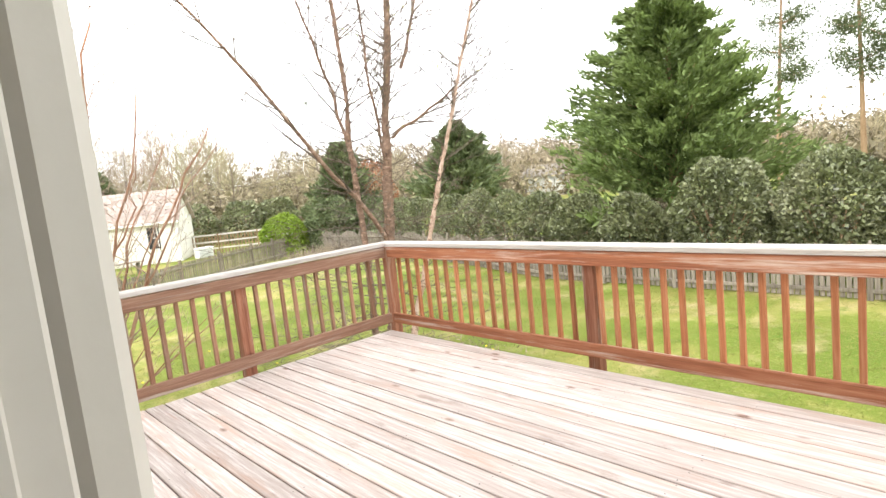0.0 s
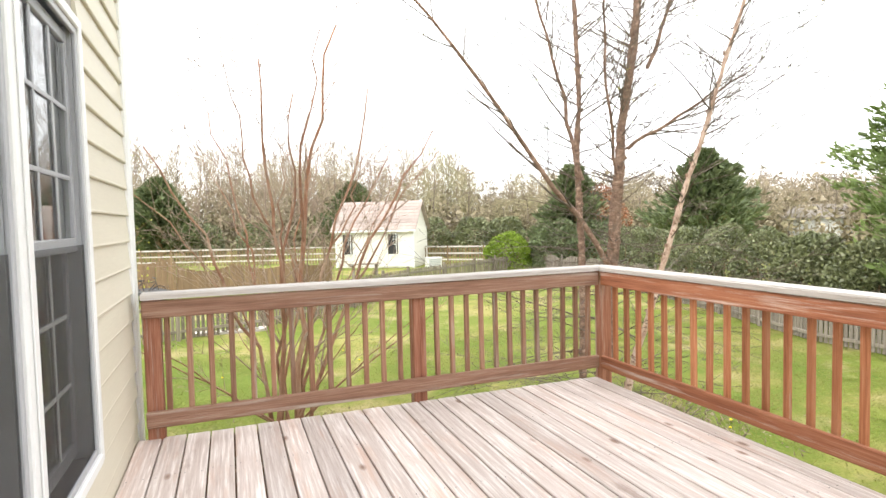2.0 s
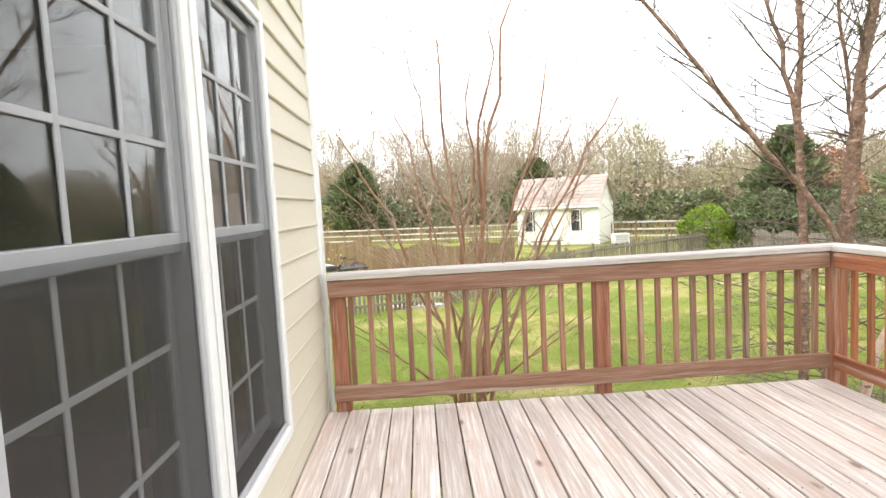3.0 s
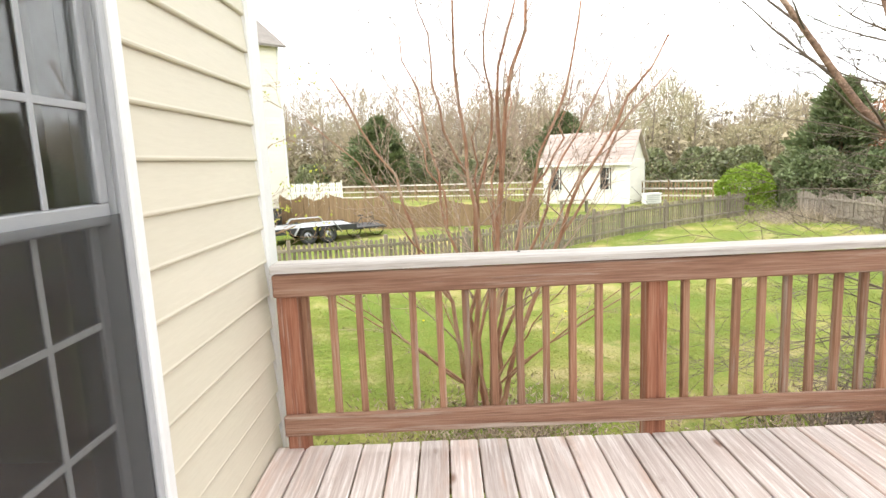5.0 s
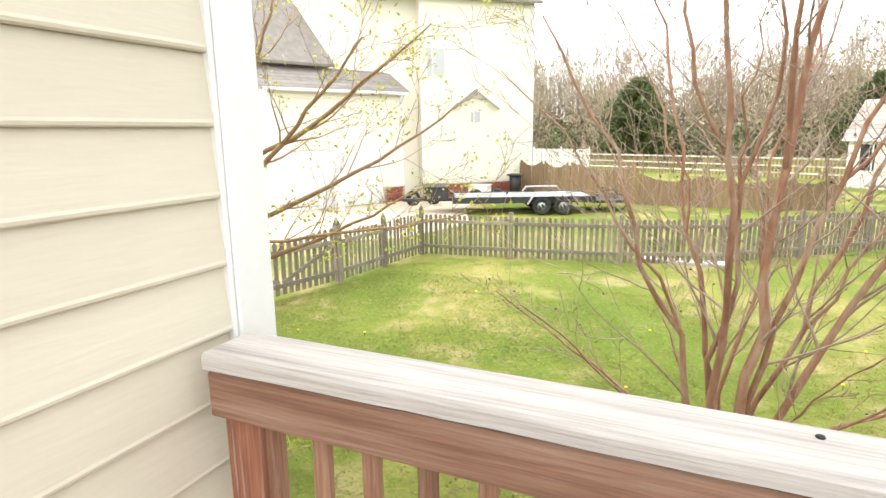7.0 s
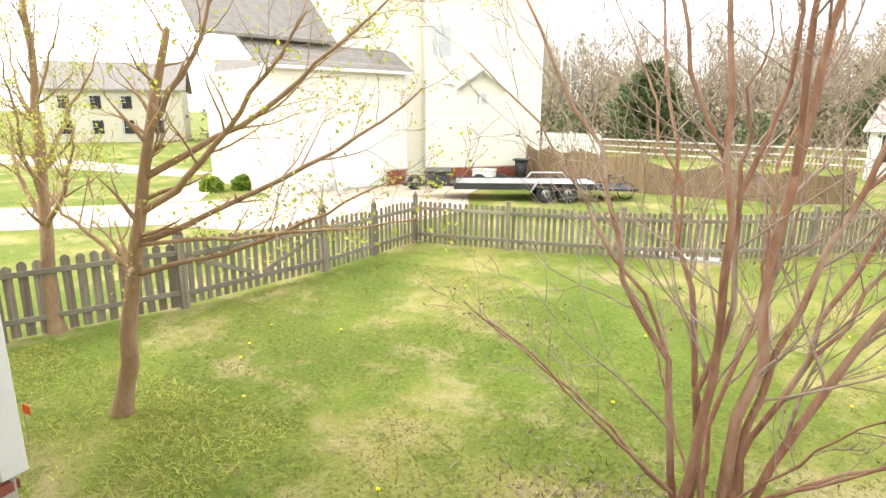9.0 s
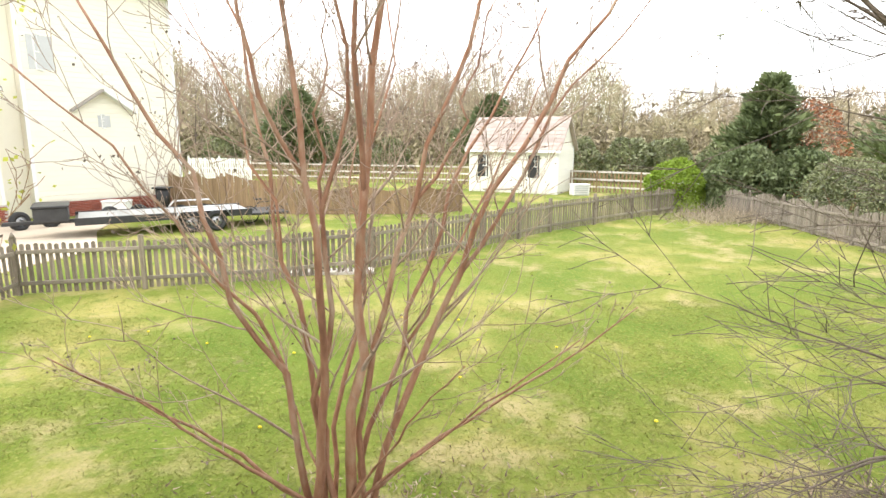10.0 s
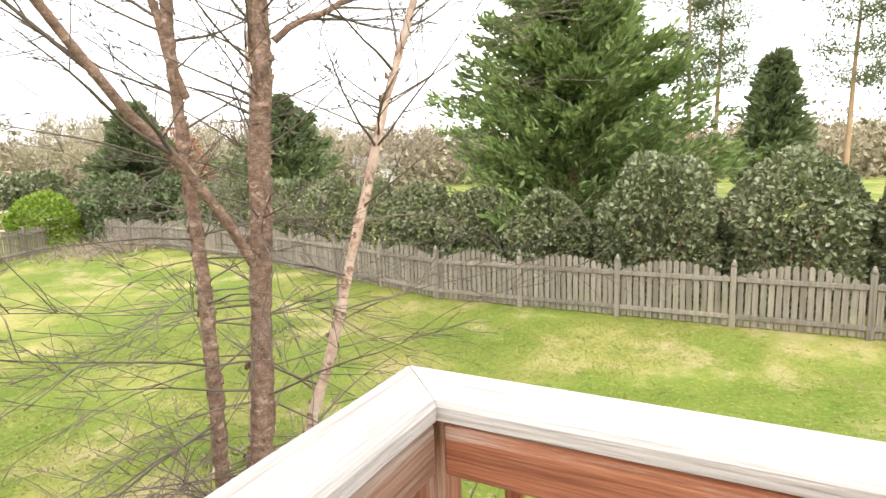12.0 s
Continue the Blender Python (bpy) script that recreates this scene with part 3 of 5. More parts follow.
def double_hung(name, y0, y1):
    w = thing(name, (-0.02, (y0 + y1) / 2, WZ0), "dark double-hung window with white grilles and an insect screen", "window", kind="structure")
    zm = 1.295
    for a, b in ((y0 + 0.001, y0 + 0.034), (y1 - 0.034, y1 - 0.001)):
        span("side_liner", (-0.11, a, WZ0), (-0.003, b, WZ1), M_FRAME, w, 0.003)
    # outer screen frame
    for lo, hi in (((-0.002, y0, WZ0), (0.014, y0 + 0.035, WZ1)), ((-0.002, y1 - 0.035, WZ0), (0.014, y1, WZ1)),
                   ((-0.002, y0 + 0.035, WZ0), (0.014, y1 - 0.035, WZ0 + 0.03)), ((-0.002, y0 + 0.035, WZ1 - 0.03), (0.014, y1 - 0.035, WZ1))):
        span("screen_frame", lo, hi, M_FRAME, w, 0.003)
    span("screen", (0.004, y0 + 0.034, WZ0 + 0.03), (0.0055, y1 - 0.034, zm), M_SCREEN, w, 0)
    span("screen", (0.004, y0 + 0.034, zm + 0.001), (0.0055, y1 - 0.034, WZ1 - 0.03), M_SCREEN_THIN, w, 0)
    for label, xs, a, b in (("upper_sash", -0.035, zm - 0.03, WZ1 - 0.03), ("lower_sash", -0.075, WZ0 + 0.03, zm + 0.03)):
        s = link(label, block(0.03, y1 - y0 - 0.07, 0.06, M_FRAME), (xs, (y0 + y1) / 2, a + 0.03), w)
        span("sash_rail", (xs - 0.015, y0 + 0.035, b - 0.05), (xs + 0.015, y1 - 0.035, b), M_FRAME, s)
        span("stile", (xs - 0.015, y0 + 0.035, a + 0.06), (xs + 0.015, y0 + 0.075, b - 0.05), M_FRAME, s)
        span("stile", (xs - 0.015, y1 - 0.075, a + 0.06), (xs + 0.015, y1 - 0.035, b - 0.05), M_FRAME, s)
        span("pane", (xs - 0.003, y0 + 0.073, a + 0.058), (xs + 0.003, y1 - 0.073, b - 0.048), M_GLASS, s, 0)
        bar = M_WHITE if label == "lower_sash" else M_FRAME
        ya, yb = y0 + 0.055, y1 - 0.055
        for i in (1, 2):
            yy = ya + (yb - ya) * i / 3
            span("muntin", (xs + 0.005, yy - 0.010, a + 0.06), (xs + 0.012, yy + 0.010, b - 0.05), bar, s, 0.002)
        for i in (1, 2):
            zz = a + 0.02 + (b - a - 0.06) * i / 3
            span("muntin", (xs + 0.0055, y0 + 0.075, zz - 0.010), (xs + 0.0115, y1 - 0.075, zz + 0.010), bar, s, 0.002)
    return w


double_hung("window_1", *WIN[0])
double_hung("window_2", *WIN[1])
casing = thing("window_casing", (0.01, 2.2, WZ0), "white vinyl casing round the paired windows", "trim", kind="structure")
span("mullion", (-0.10, WIN[0][1], WZ0), (0.028, WIN[1][0], WZ1), M_WHITE, casing, 0.006)
span("mullion_bead", (0.0285, WIN[0][1] + 0.05, WZ0), (0.036, WIN[1][0] - 0.05, WZ1), M_WHITE, casing, 0.003)
for a, b in ((WIN[0][0] - 0.05, WIN[0][0]), (WIN[1][1], WIN[1][1] + 0.05)):
    span("side_casing", (-0.10, a, WZ0 - 0.05), (0.026, b, WZ1 + 0.05), M_WHITE, casing, 0.006)
span("head_casing", (-0.10, WIN[0][0], WZ1), (0.026, WIN[1][1], WZ1 + 0.05), M_WHITE, casing, 0.006)
span("sill", (-0.10, WIN[0][0], WZ0 - 0.05), (0.030, WIN[1][1], WZ0), M_WHITE, casing, 0.006)

# patio door frame, seen from inside it at the start
frame_door = thing("door_1", (0, -0.8, 0), "painted patio door frame standing open to the deck", "door frame", kind="structure")
for a, b in ((DOOR[1], DOOR[1] + 0.10), (DOOR[0] - 0.10, DOOR[0])):
    span("casing", (-0.011, a, -0.035), (0.066, b, 2.12), M_JAMB, frame_door, 0.018)
span("jamb", (-WALL_T - 0.02, DOOR[1] - 0.030, -0.035), (-0.012, DOOR[1] - 0.002, 2.05), M_JAMB, frame_door, 0.006)
span("stop", (-0.105, DOOR[1] - 0.042, -0.035), (-0.060, DOOR[1] - 0.0305, 2.05), M_JAMB, frame_door, 0.005)
span("weather_strip", (-0.124, DOOR[1] - 0.040, -0.035), (-0.108, DOOR[1] - 0.0305, 0.75), M_DARK, frame_door, 0.002)
span("jamb", (-WALL_T - 0.02, DOOR[0] + 0.002, -0.035), (-0.012, DOOR[0] + 0.030, 2.05), M_JAMB, frame_door, 0.006)
span("head", (-WALL_T - 0.02, DOOR[0], 2.051), (-0.012, DOOR[1], 2.079), M_JAMB, frame_door, 0.006)
span("threshold", (-WALL_T, DOOR[0] + 0.03, -0.039), (0.03, DOOR[1] - 0.03, -0.012), M_STEEL, frame_door, 0.006)

# the wing beyond the corner, with brick below
wing = thing("wall_wing", (-3.4, 5.5, GZ), "cream clapboard wing of the house on a brick base", "wall", kind="structure")
WX, WY = -2.20, 5.70
span("wall_panel", (-8, HY1 + 0.02, FOUND), (WX - 0.012, WY - 0.012, TOP), M_SIDING, wing, 0)
zz = FOUND
while zz < TOP - 0.2:
    link("siding_course", course_mesh(WY - 0.12 - HY1 - 0.03, EXPO - 0.001), (WX, (WY - 0.12 + HY1 + 0.03) / 2, zz), wing)
    zz += EXPO
span("corner_board", (WX - 0.012, WY - 0.12, FOUND - 0.02), (WX + 0.026, WY + 0.02, TOP), M_WHITE, wing, 0.006)
span("corner_return", (WX - 0.13, WY - 0.010, FOUND - 0.02), (WX - 0.0125, WY + 0.02, TOP), M_WHITE, wing, 0.006)
span("foundation", (-8, HY1 + 0.02, GZ - 0.1), (WX - 0.03, WY - 0.03, FOUND - 0.001), M_MORTAR, wing, 0)


def bricks(parent, x0, y0, x1, y1, z0, z1, out, step=0.203):
    """Courses of bricks proud of their mortar along a line."""
    dx, dy = x1 - x0, y1 - y0
    L = math.hypot(dx, dy)
    ang = math.atan2(dy, dx)
    row, z = 0, z0
    while z + 0.05 < z1:
        s = 0.1 if row % 2 else 0.0
        while s + 0.19 < L:
            cx, cy = x0 + dx * (s + 0.095) / L, y0 + dy * (s + 0.095) / L
            link("brick", block(0.19, 0.05, 0.057, M_BRICK, 0.003), (cx + out[0], cy + out[1], z + 0.03), parent, turn=(0, 0, ang))
            s += step
        z += 0.068
        row += 1


# ---- fences ----
def scallop(n, low, high):
    return [low + (high - low) * math.sin(math.pi * (i + 0.5) / n) for i in range(n)]


def picket_mesh(w, h, thick, mat, dog=0.35):
    key = ("picket", round(w, 3), round(h, 2), thick, mat.name, dog)
    if key not in MESHES:
        c = w * dog
        prof = [(-w / 2, 0), (w / 2, 0), (w / 2, h - c), (w / 2 - c, h), (-w / 2 + c, h), (-w / 2, h - c)]
        v = [(x, -thick / 2, z) for x, z in prof] + [(x, thick / 2, z) for x, z in prof]
        f = [tuple(range(6)), tuple(range(11, 5, -1))] + [(i, 6 + i, 6 + (i + 1) % 6, (i + 1) % 6) for i in range(6)]
        MESHES[key] = raw("picket", v, f, mat)
    return MESHES[key]


def fence(label, pts, panel=2.35, n=17, low=1.0, high=1.0, post_h=1.15, width=0.085, mat=M_FENCE, rail_mat=M_FENCE_R, inside=1, rails=(0.26, 0.84), skip=(), finial=False, dog=0.35, rail_h=0.085, base=GZ):
    """Posts, rails and pickets along a line of points; inside says on which side the rails face."""
    fn = thing("picket_fence", (pts[0][0], pts[0][1], base), label, "fence")
    for (ax, ay), (bx, by) in zip(pts, pts[1:]):
        L = math.hypot(bx - ax, by - ay)
        ang = math.atan2(by - ay, bx - ax)
        ux, uy = math.cos(ang), math.sin(ang)
        nx, ny = -uy * inside, ux * inside
        k = max(1, round(L / panel))
        pl = L / k
        num = max(3, round(n * pl / panel))
        tops = scallop(num, low, high)
        for j in range(k):
            sx, sy = ax + ux * pl * j, ay + uy * pl * j
            post = link("post", block(0.10, 0.10, post_h + 0.05, mat, 0.008), (sx, sy, base + post_h / 2 - 0.03), fn, turn=(0, 0, ang))
            if finial:
                link("finial", cylinder(0.065, 0.13, mat, 10, 0.015), (sx, sy, base + post_h + 0.055), post)
            mx, my = sx + ux * pl / 2, sy + uy * pl / 2
            for z in rails:
                link("rail", block(pl - 0.10, 0.035, rail_h, rail_mat, 0.005), (mx + nx * 0.02, my + ny * 0.02, base + z), fn, turn=(0, 0, ang))
            for i in range(num):
                s = 0.06 + (pl - 0.12) * (i + 0.5) / num
                link("picket", picket_mesh(width, round(tops[i] - 0.02 + rng.uniform(-0.012, 0.012), 2), 0.018, mat, dog), (sx + ux * s - nx * 0.008, sy + uy * s - ny * 0.008, base + 0.03), fn,
                     turn=(rng.uniform(-0.012, 0.012), rng.uniform(-0.018, 0.018), ang))
    link("post", block(0.10, 0.10, post_h + 0.05, mat, 0.008), (pts[-1][0], pts[-1][1], base + post_h / 2 - 0.03), fn)
    return fn


GATE_A, GATE_B = (-6.22, 13.55), (-6.92, 10.60)
CORNER = (-5.85, 16.86)
fence("weathered grey picket fence between the lawn and the driveway", [CORNER, (-3.44, 17.15), (-0.81, 17.6), (1.5, 18.5), (4.9, 21.3), (7.8, 23.9), (12.3, 27.0), (15.6, 29.0)], n=16, low=1.08, high=1.08, post_h=1.22, inside=-1, dog=0.3, rails=(0.25, 0.92))
fence("weathered picket fence with finials beside the gate", [CORNER, GATE_A], panel=1.65, n=10, low=1.05, high=1.12, post_h=1.22, inside=1, finial=True, rails=(0.25, 0.9))
fence("weathered wide-board fence beyond the gate", [GATE_B, (-7.97, 8.34), (-9.4, 5.2), (-10.2, 3.0)], panel=2.4, n=13, low=1.12, high=1.17, post_h=1.25, width=0.125, inside=1, finial=True, rails=(0.28, 0.98))
fence("pale weathered picket fence with arched panels", [(13.8, -6.07), (13.8, 10.09), (15.0, 14.0), (16.3, 18.4), (17.2, 24.5), (16.8, 28.0)], panel=2.02, n=16, low=0.93, high=1.16, post_h=1.12, width=0.09, mat=M_FENCE_PALE, rail_mat=M_FENCE_PALE, inside=1, rails=(0.20, 0.88), finial=True)


def gate():
    g = thing("garden_gate", (GATE_A[0], GATE_A[1], GZ), "closed weathered double gate with diagonal braces", "gate")
    ax, ay = GATE_A
    bx, by = GATE_B
    L = math.hypot(bx - ax, by - ay)
    ang = math.atan2(by - ay, bx - ax)
    ux, uy = math.cos(ang), math.sin(ang)
    nx, ny = -uy, ux
    post = link("post", block(0.14, 0.14, 1.30, M_FENCE, 0.01), (ax, ay, GZ + 0.64), g, turn=(0, 0, ang))
    link("finial", cylinder(0.085, 0.16, M_FENCE, 12, 0.02), (ax, ay, GZ + 1.37), post)
    post = link("post", block(0.14, 0.14, 1.30, M_FENCE, 0.01), (bx, by, GZ + 0.64), g, turn=(0, 0, ang))
    link("finial", cylinder(0.085, 0.16, M_FENCE, 12, 0.02), (bx, by, GZ + 1.37), post)
    half = L / 2 - 0.09
    for leaf in (0, 1):
        s0 = 0.08 + leaf * (half + 0.02)
        cx, cy = ax + ux * (s0 + half / 2), ay + uy * (s0 + half / 2)
        for z in (0.25, 0.92):
            link("rail", block(half, 0.035, 0.09, M_FENCE_R, 0.005), (cx + nx * 0.022, cy + ny * 0.022, GZ + z), g, turn=(0, 0, ang))
        tilt = math.atan2(0.58, half) * (-1 if leaf == 0 else 1)
        link("brace", block(math.hypot(half, 0.58) - 0.08, 0.03, 0.085, M_FENCE_R, 0.005), (cx + nx * 0.024, cy + ny * 0.024, GZ + 0.585), g, turn=(0, -tilt, ang))
        for i in range(9):
            s = s0 + half * (i + 0.5) / 9
            h = 1.08 + 0.10 * (i / 8 if leaf else 1 - i / 8)
            link("picket", picket_mesh(0.095, round(h, 2), 0.018, M_FENCE), (ax + ux * s - nx * 0.006, ay + uy * s - ny * 0.006, GZ + 0.05), g, turn=(0, rng.uniform(-0.01, 0.01), ang))


gate()


# ---- trees near the deck ----
def stuff_part(name, me, parent, label=""):
    ob = link(name, me, (0, 0, 0), parent, label=label)
    return tagged(ob, kind="stuff")


def arching(foot, tip, r, q, rough=0.05, bow=0.0, steps=11, end=0.28):
    """A crooked stem from its foot to its tip: steep at first, then leaning out; with radii."""
    foot, tip = Vector(foot), Vector(tip)
    pts, rad, off = [], [], Vector((0, 0, 0))
    for i in range(steps + 1):
        t = i / steps
        p = foot.lerp(tip, t)
        out = Vector((tip.x - foot.x, tip.y - foot.y, 0)) * bow * t * (t - 1)
        if 0 < i:
            off = off * 0.8 + Vector((q.uniform(-rough, rough), q.uniform(-rough, rough), q.uniform(-rough, rough) * 0.5))
        pts.append(p + out + off)
        rad.append(r * (1 - (1 - end) * t) * q.uniform(0.93, 1.07))
    return pts, rad


def sprout(lim, tw, pts, rad, q, first, every, reach, tips, spread=0.55, rise=0.04, kids=(3, 3, 3), thin=0.02, bend=0.15):
    """Side branches all along a stem."""
    for i in range(first, len(pts)):
        for _ in range(every):
            d = (pts[i] - pts[i - 1]).normalized()
            side = Vector((q.gauss(0, 1), q.gauss(0, 1), q.gauss(0, 0.5))).normalized()
            k = 1.15 - 0.55 * i / len(pts)
            grow(lim, tw, pts[i - 1].lerp(pts[i], q.random()), d * (1 - spread * 0.5) + side * spread, q.uniform(*reach) * k, max(0.0042, rad[i] * 0.5), 2, bend, rise, list(kids), q, tips, 0.55, thin)


def crepe_myrtle():
    q = random.Random(11)
    bx, by = 1.28, 8.45
    tree = thing("crepe_myrtle", (bx, by, GZ), "bare multi-stemmed tree with smooth red-brown bark", "tree")
    tw, tips = Limbs(), []
    # out along x, out along y, height of the tip over the lawn, radius
    stems = [(-1.75, 0.3, 4.3, 0.040), (-0.95, 0.9, 4.8, 0.034), (-0.45, -0.2, 5.3, 0.046), (0.15, -0.3, 4.9, 0.034),
             (0.85, 0.0, 5.9, 0.056), (1.35, -0.2, 5.0, 0.038), (2.25, 0.2, 4.5, 0.044), (1.75, 1.0, 4.4, 0.034), (0.5, 1.3, 4.6, 0.030)]
    for i, (dx, dy, h, r) in enumerate(stems):
        lim = Limbs()
        a = math.atan2(dy, dx)
        foot = (bx + 0.15 * math.cos(a), by + 0.15 * math.sin(a), GZ - 0.05)
        pts, rad = arching(foot, (bx + dx, by + dy, GZ + h), r * 0.84, q, 0.085, 0.62, 14)
        rad[0] *= 1.35
        lim.tube(pts, rad, 9)
        sprout(lim, tw, pts, rad, q, 4, 1, (0.7, 1.7), tips, 0.6, 0.05, (3, 4, 3))
        # the stem's own fork
        fork = Limbs()
        k = q.randint(5, 8)
        p2, r2 = arching(pts[k], Vector((bx + dx * 1.15 + q.uniform(-0.5, 0.5), by + dy + q.uniform(-0.5, 0.5), GZ + h * q.uniform(0.86, 1.02))), rad[k] * 0.75, q, 0.09, 0.2, 9)
        fork.tube(p2, r2, 7)
        sprout(fork, tw, p2, r2, q, 2, 1, (0.5, 1.2), tips, 0.6, 0.05, (2, 3, 3))
        st = link("stem", lim.mesh("stem", M_BARK), (0, 0, 0), tree)
        link("fork", fork.mesh("fork", M_BARK), (0, 0, 0), st)
    for dx, dy, h, r in ((-2.05, 0.0, 1.72, 0.018), (-1.7, -0.25, 1.66, 0.017), (2.5, 0.05, 1.95, 0.018), (1.95, -0.3, 1.8, 0.015), (0.9, -0.9, 1.9, 0.014), (-0.8, 0.9, 1.9, 0.014)):
        lim = Limbs()
        pts, rad = arching((bx + 0.12 * dx, by + 0.12 * dy, GZ + 0.45), (bx + dx, by + dy, GZ + h), r, q, 0.03, 0.15, 10)
        lim.tube(pts, rad, 6)
        sprout(lim, tw, pts, rad, q, 4, 1, (0.25, 0.7), tips, 0.5, 0.05, (1, 2, 2))
        link("low_branch", lim.mesh("low_branch", M_BARK), (0, 0, 0), tree)
    stuff_part("twig_mass", tw.mesh("twig_mass", M_PALETWIG), tree)
    v, f = leaves([tuple(t) for t in tips], 1300, 0.025, 0.016, 3)
    stuff_part("seed_pod_mass", raw("seed_pod_mass", v, f, M_TWIG), tree)


def river_birch():
    q = random.Random(5)
    bx, by = 5.62, 7.35
    tree = thing("river_birch", (bx, by, GZ), "tall bare river birch with peeling pinkish bark", "tree")
    tw, tips, peel = Limbs(), [], []
    stems = [((bx, by), (0.75, -0.95), 11.0, 0.105, M_BIRCH), ((bx - 0.10, by + 0.14), (-0.1, 0.1), 9.5, 0.070, M_BIRCH),
             ((bx + 0.22, by - 0.18), (1.2, -2.0), 8.0, 0.056, M_BIRCH_PALE), ((bx + 0.18, by + 0.22), (0.9, 0.2), 6.5, 0.036, M_BIRCH_PALE)]
    for (sx, sy), (ox, oy), h, r, mat in stems:
        stem = Limbs()
        pts, rad = arching((sx, sy, GZ - 0.05), (sx + ox, sy + oy, GZ + h), r, q, 0.035, 0.1, 20, 0.12)
        # knots and peeling make the outline uneven
        fine, frad = [], []
        for i in range(len(pts) - 1):
            for k in range(5):
                fine.append(pts[i].lerp(pts[i + 1], k / 5) + Vector((q.uniform(-0.004, 0.004), q.uniform(-0.004, 0.004), 0)))
                frad.append((rad[i] + (rad[i + 1] - rad[i]) * k / 5) * q.uniform(0.88, 1.14))
        fine.append(pts[-1]); frad.append(rad[-1])
        stem.tube(fine, frad, 10)
        for i in range(2, len(pts)):
            for _ in range((5 if r > 0.05 else 3) if i > 8 else (3 if r > 0.06 else 2)):
                a = q.uniform(0, 6.28)
                up_h = (pts[i].z - GZ) / 10
                up = q.uniform(-0.12, 0.25) + 1.0 * up_h
                grow(stem, tw, pts[i - 1].lerp(pts[i], q.random()), (math.cos(a), math.sin(a), up), q.uniform(0.8, 2.2) * (1.05 - 0.55 * up_h), q.uniform(0.008, 0.014), 2, 0.10, 0.012 - 0.03 * (up_h < 0.3), [3, 4, 5], q, tips, 0.48, 0.02)
        peel += [(p, k) for p, k in zip(fine, frad) if k > 0.025]
        link("stem", stem.mesh("stem", mat), (0, 0, 0), tree, label="pale peeling side stem" if mat is M_BIRCH_PALE else "")
    # curls of loose bark
    v, f = [], []
    for _ in range(900):
        p, k = q.choice(peel)
        a0, h, w = q.uniform(0, 6.28), q.uniform(0.015, 0.05), q.uniform(0.5, 1.1)
        z, n0 = p.z + q.uniform(-0.1, 0.1), len(v)
        for j in range(4):
            lift = k * (0.99 + 0.16 * (j / 3) ** 2 * q.uniform(0.6, 1.8))
            a = a0 + w * j / 3
            v += [(p.x + lift * math.cos(a), p.y + lift * math.sin(a), z + q.uniform(-0.006, 0.006)), (p.x + lift * math.cos(a), p.y + lift * math.sin(a), z + h + q.uniform(-0.006, 0.006))]
        f += [(n0 + 2 * j, n0 + 2 * j + 2, n0 + 2 * j + 3, n0 + 2 * j + 1) for j in range(3)]
    stuff_part("peeling_bark", raw("peeling_bark", v, f, M_BIRCH), tree, "curls of loose pinkish bark")
    for at, tip, r in (((bx + 0.12, by - 0.18, 0.62), (-3.6, 0.5, 4.6), 0.042), ((bx - 0.10, by + 0.14, 1.9), (-0.75, 0.3, 3.6), 0.034), ((bx + 0.28, by - 0.40, 2.3), (1.5, -0.7, 1.0), 0.030),
                       ((bx + 0.2, by - 0.3, 1.6), (-1.2, -1.2, 3.5), 0.026), ((bx + 0.5, by - 0.55, 3.4), (1.8, 0.6, 3.4), 0.030)):
        limb = Limbs()
        pts, rad = arching(at, Vector(at) + Vector(tip), r, q, 0.05, 0.1, 12)
        limb.tube(pts, rad, 7)
        sprout(limb, tw, pts, rad, q, 3, 2, (0.7, 1.9), tips, 0.55, 0.01, (2, 4, 4), 0.05, 0.09)
        link("limb", limb.mesh("limb", M_BIRCH), (0, 0, 0), tree)
    stuff_part("twig_mass", tw.mesh("twig_mass", M_TWIG), tree)
    high = [tuple(t) for t in tips if t.z > 2.4]
    v, f = leaves(high, 1500, 0.035, 0.016, 4)
    stuff_part("bud_mass", raw("bud_mass", v, f, M_BUD), tree, "sparse yellow-green buds")


def budding_tree(at, seed, top, r, limbs, count):
    """A crooked trunk that forks into long arching limbs with thin, scattered young leaves."""
    q = random.Random(seed)
    tree = thing("young_tree", (*at, GZ), "small tree with tan bark and fresh yellow-green leaves", "tree", group="trees by the gate")
    tw, tips = Limbs(), []
    trunk = Limbs()
    pts, rad = arching((*at, GZ - 0.05), (at[0] + top[0], at[1] + top[1], GZ + top[2]), r, q, 0.035, 0.15, 12, 0.30)
    rad[0] *= 1.3
    trunk.tube(pts, rad, 11)
    sprout(trunk, tw, pts, rad, q, 5, 2, (0.5, 1.1), tips, 0.7, 0.04, (2, 3, 3), 0.06)
    link("trunk", trunk.mesh("trunk", M_TRUNK2), (0, 0, 0), tree)
    for k, dx, dy, dz, lr in limbs:
        limb = Limbs()
        p2, r2 = arching(pts[k], pts[k] + Vector((dx, dy, dz)), lr, q, 0.04, -0.35, 12, 0.2)
        limb.tube(p2, r2, 7)
        sprout(limb, tw, p2, r2, q, 4, 1, (0.4, 1.1), tips, 0.6, 0.03, (2, 3, 3), 0.05)
        link("limb", limb.mesh("limb", M_TRUNK2), (0, 0, 0), tree)
    stuff_part("twig_mass", tw.mesh("twig_mass", M_TRUNK2), tree)
    v, f = leaves([tuple(t) for t in tips], count, 0.05, 0.023, seed)
    stuff_part("leaf_mass", raw("leaf_mass", v, f, M_BUD), tree)


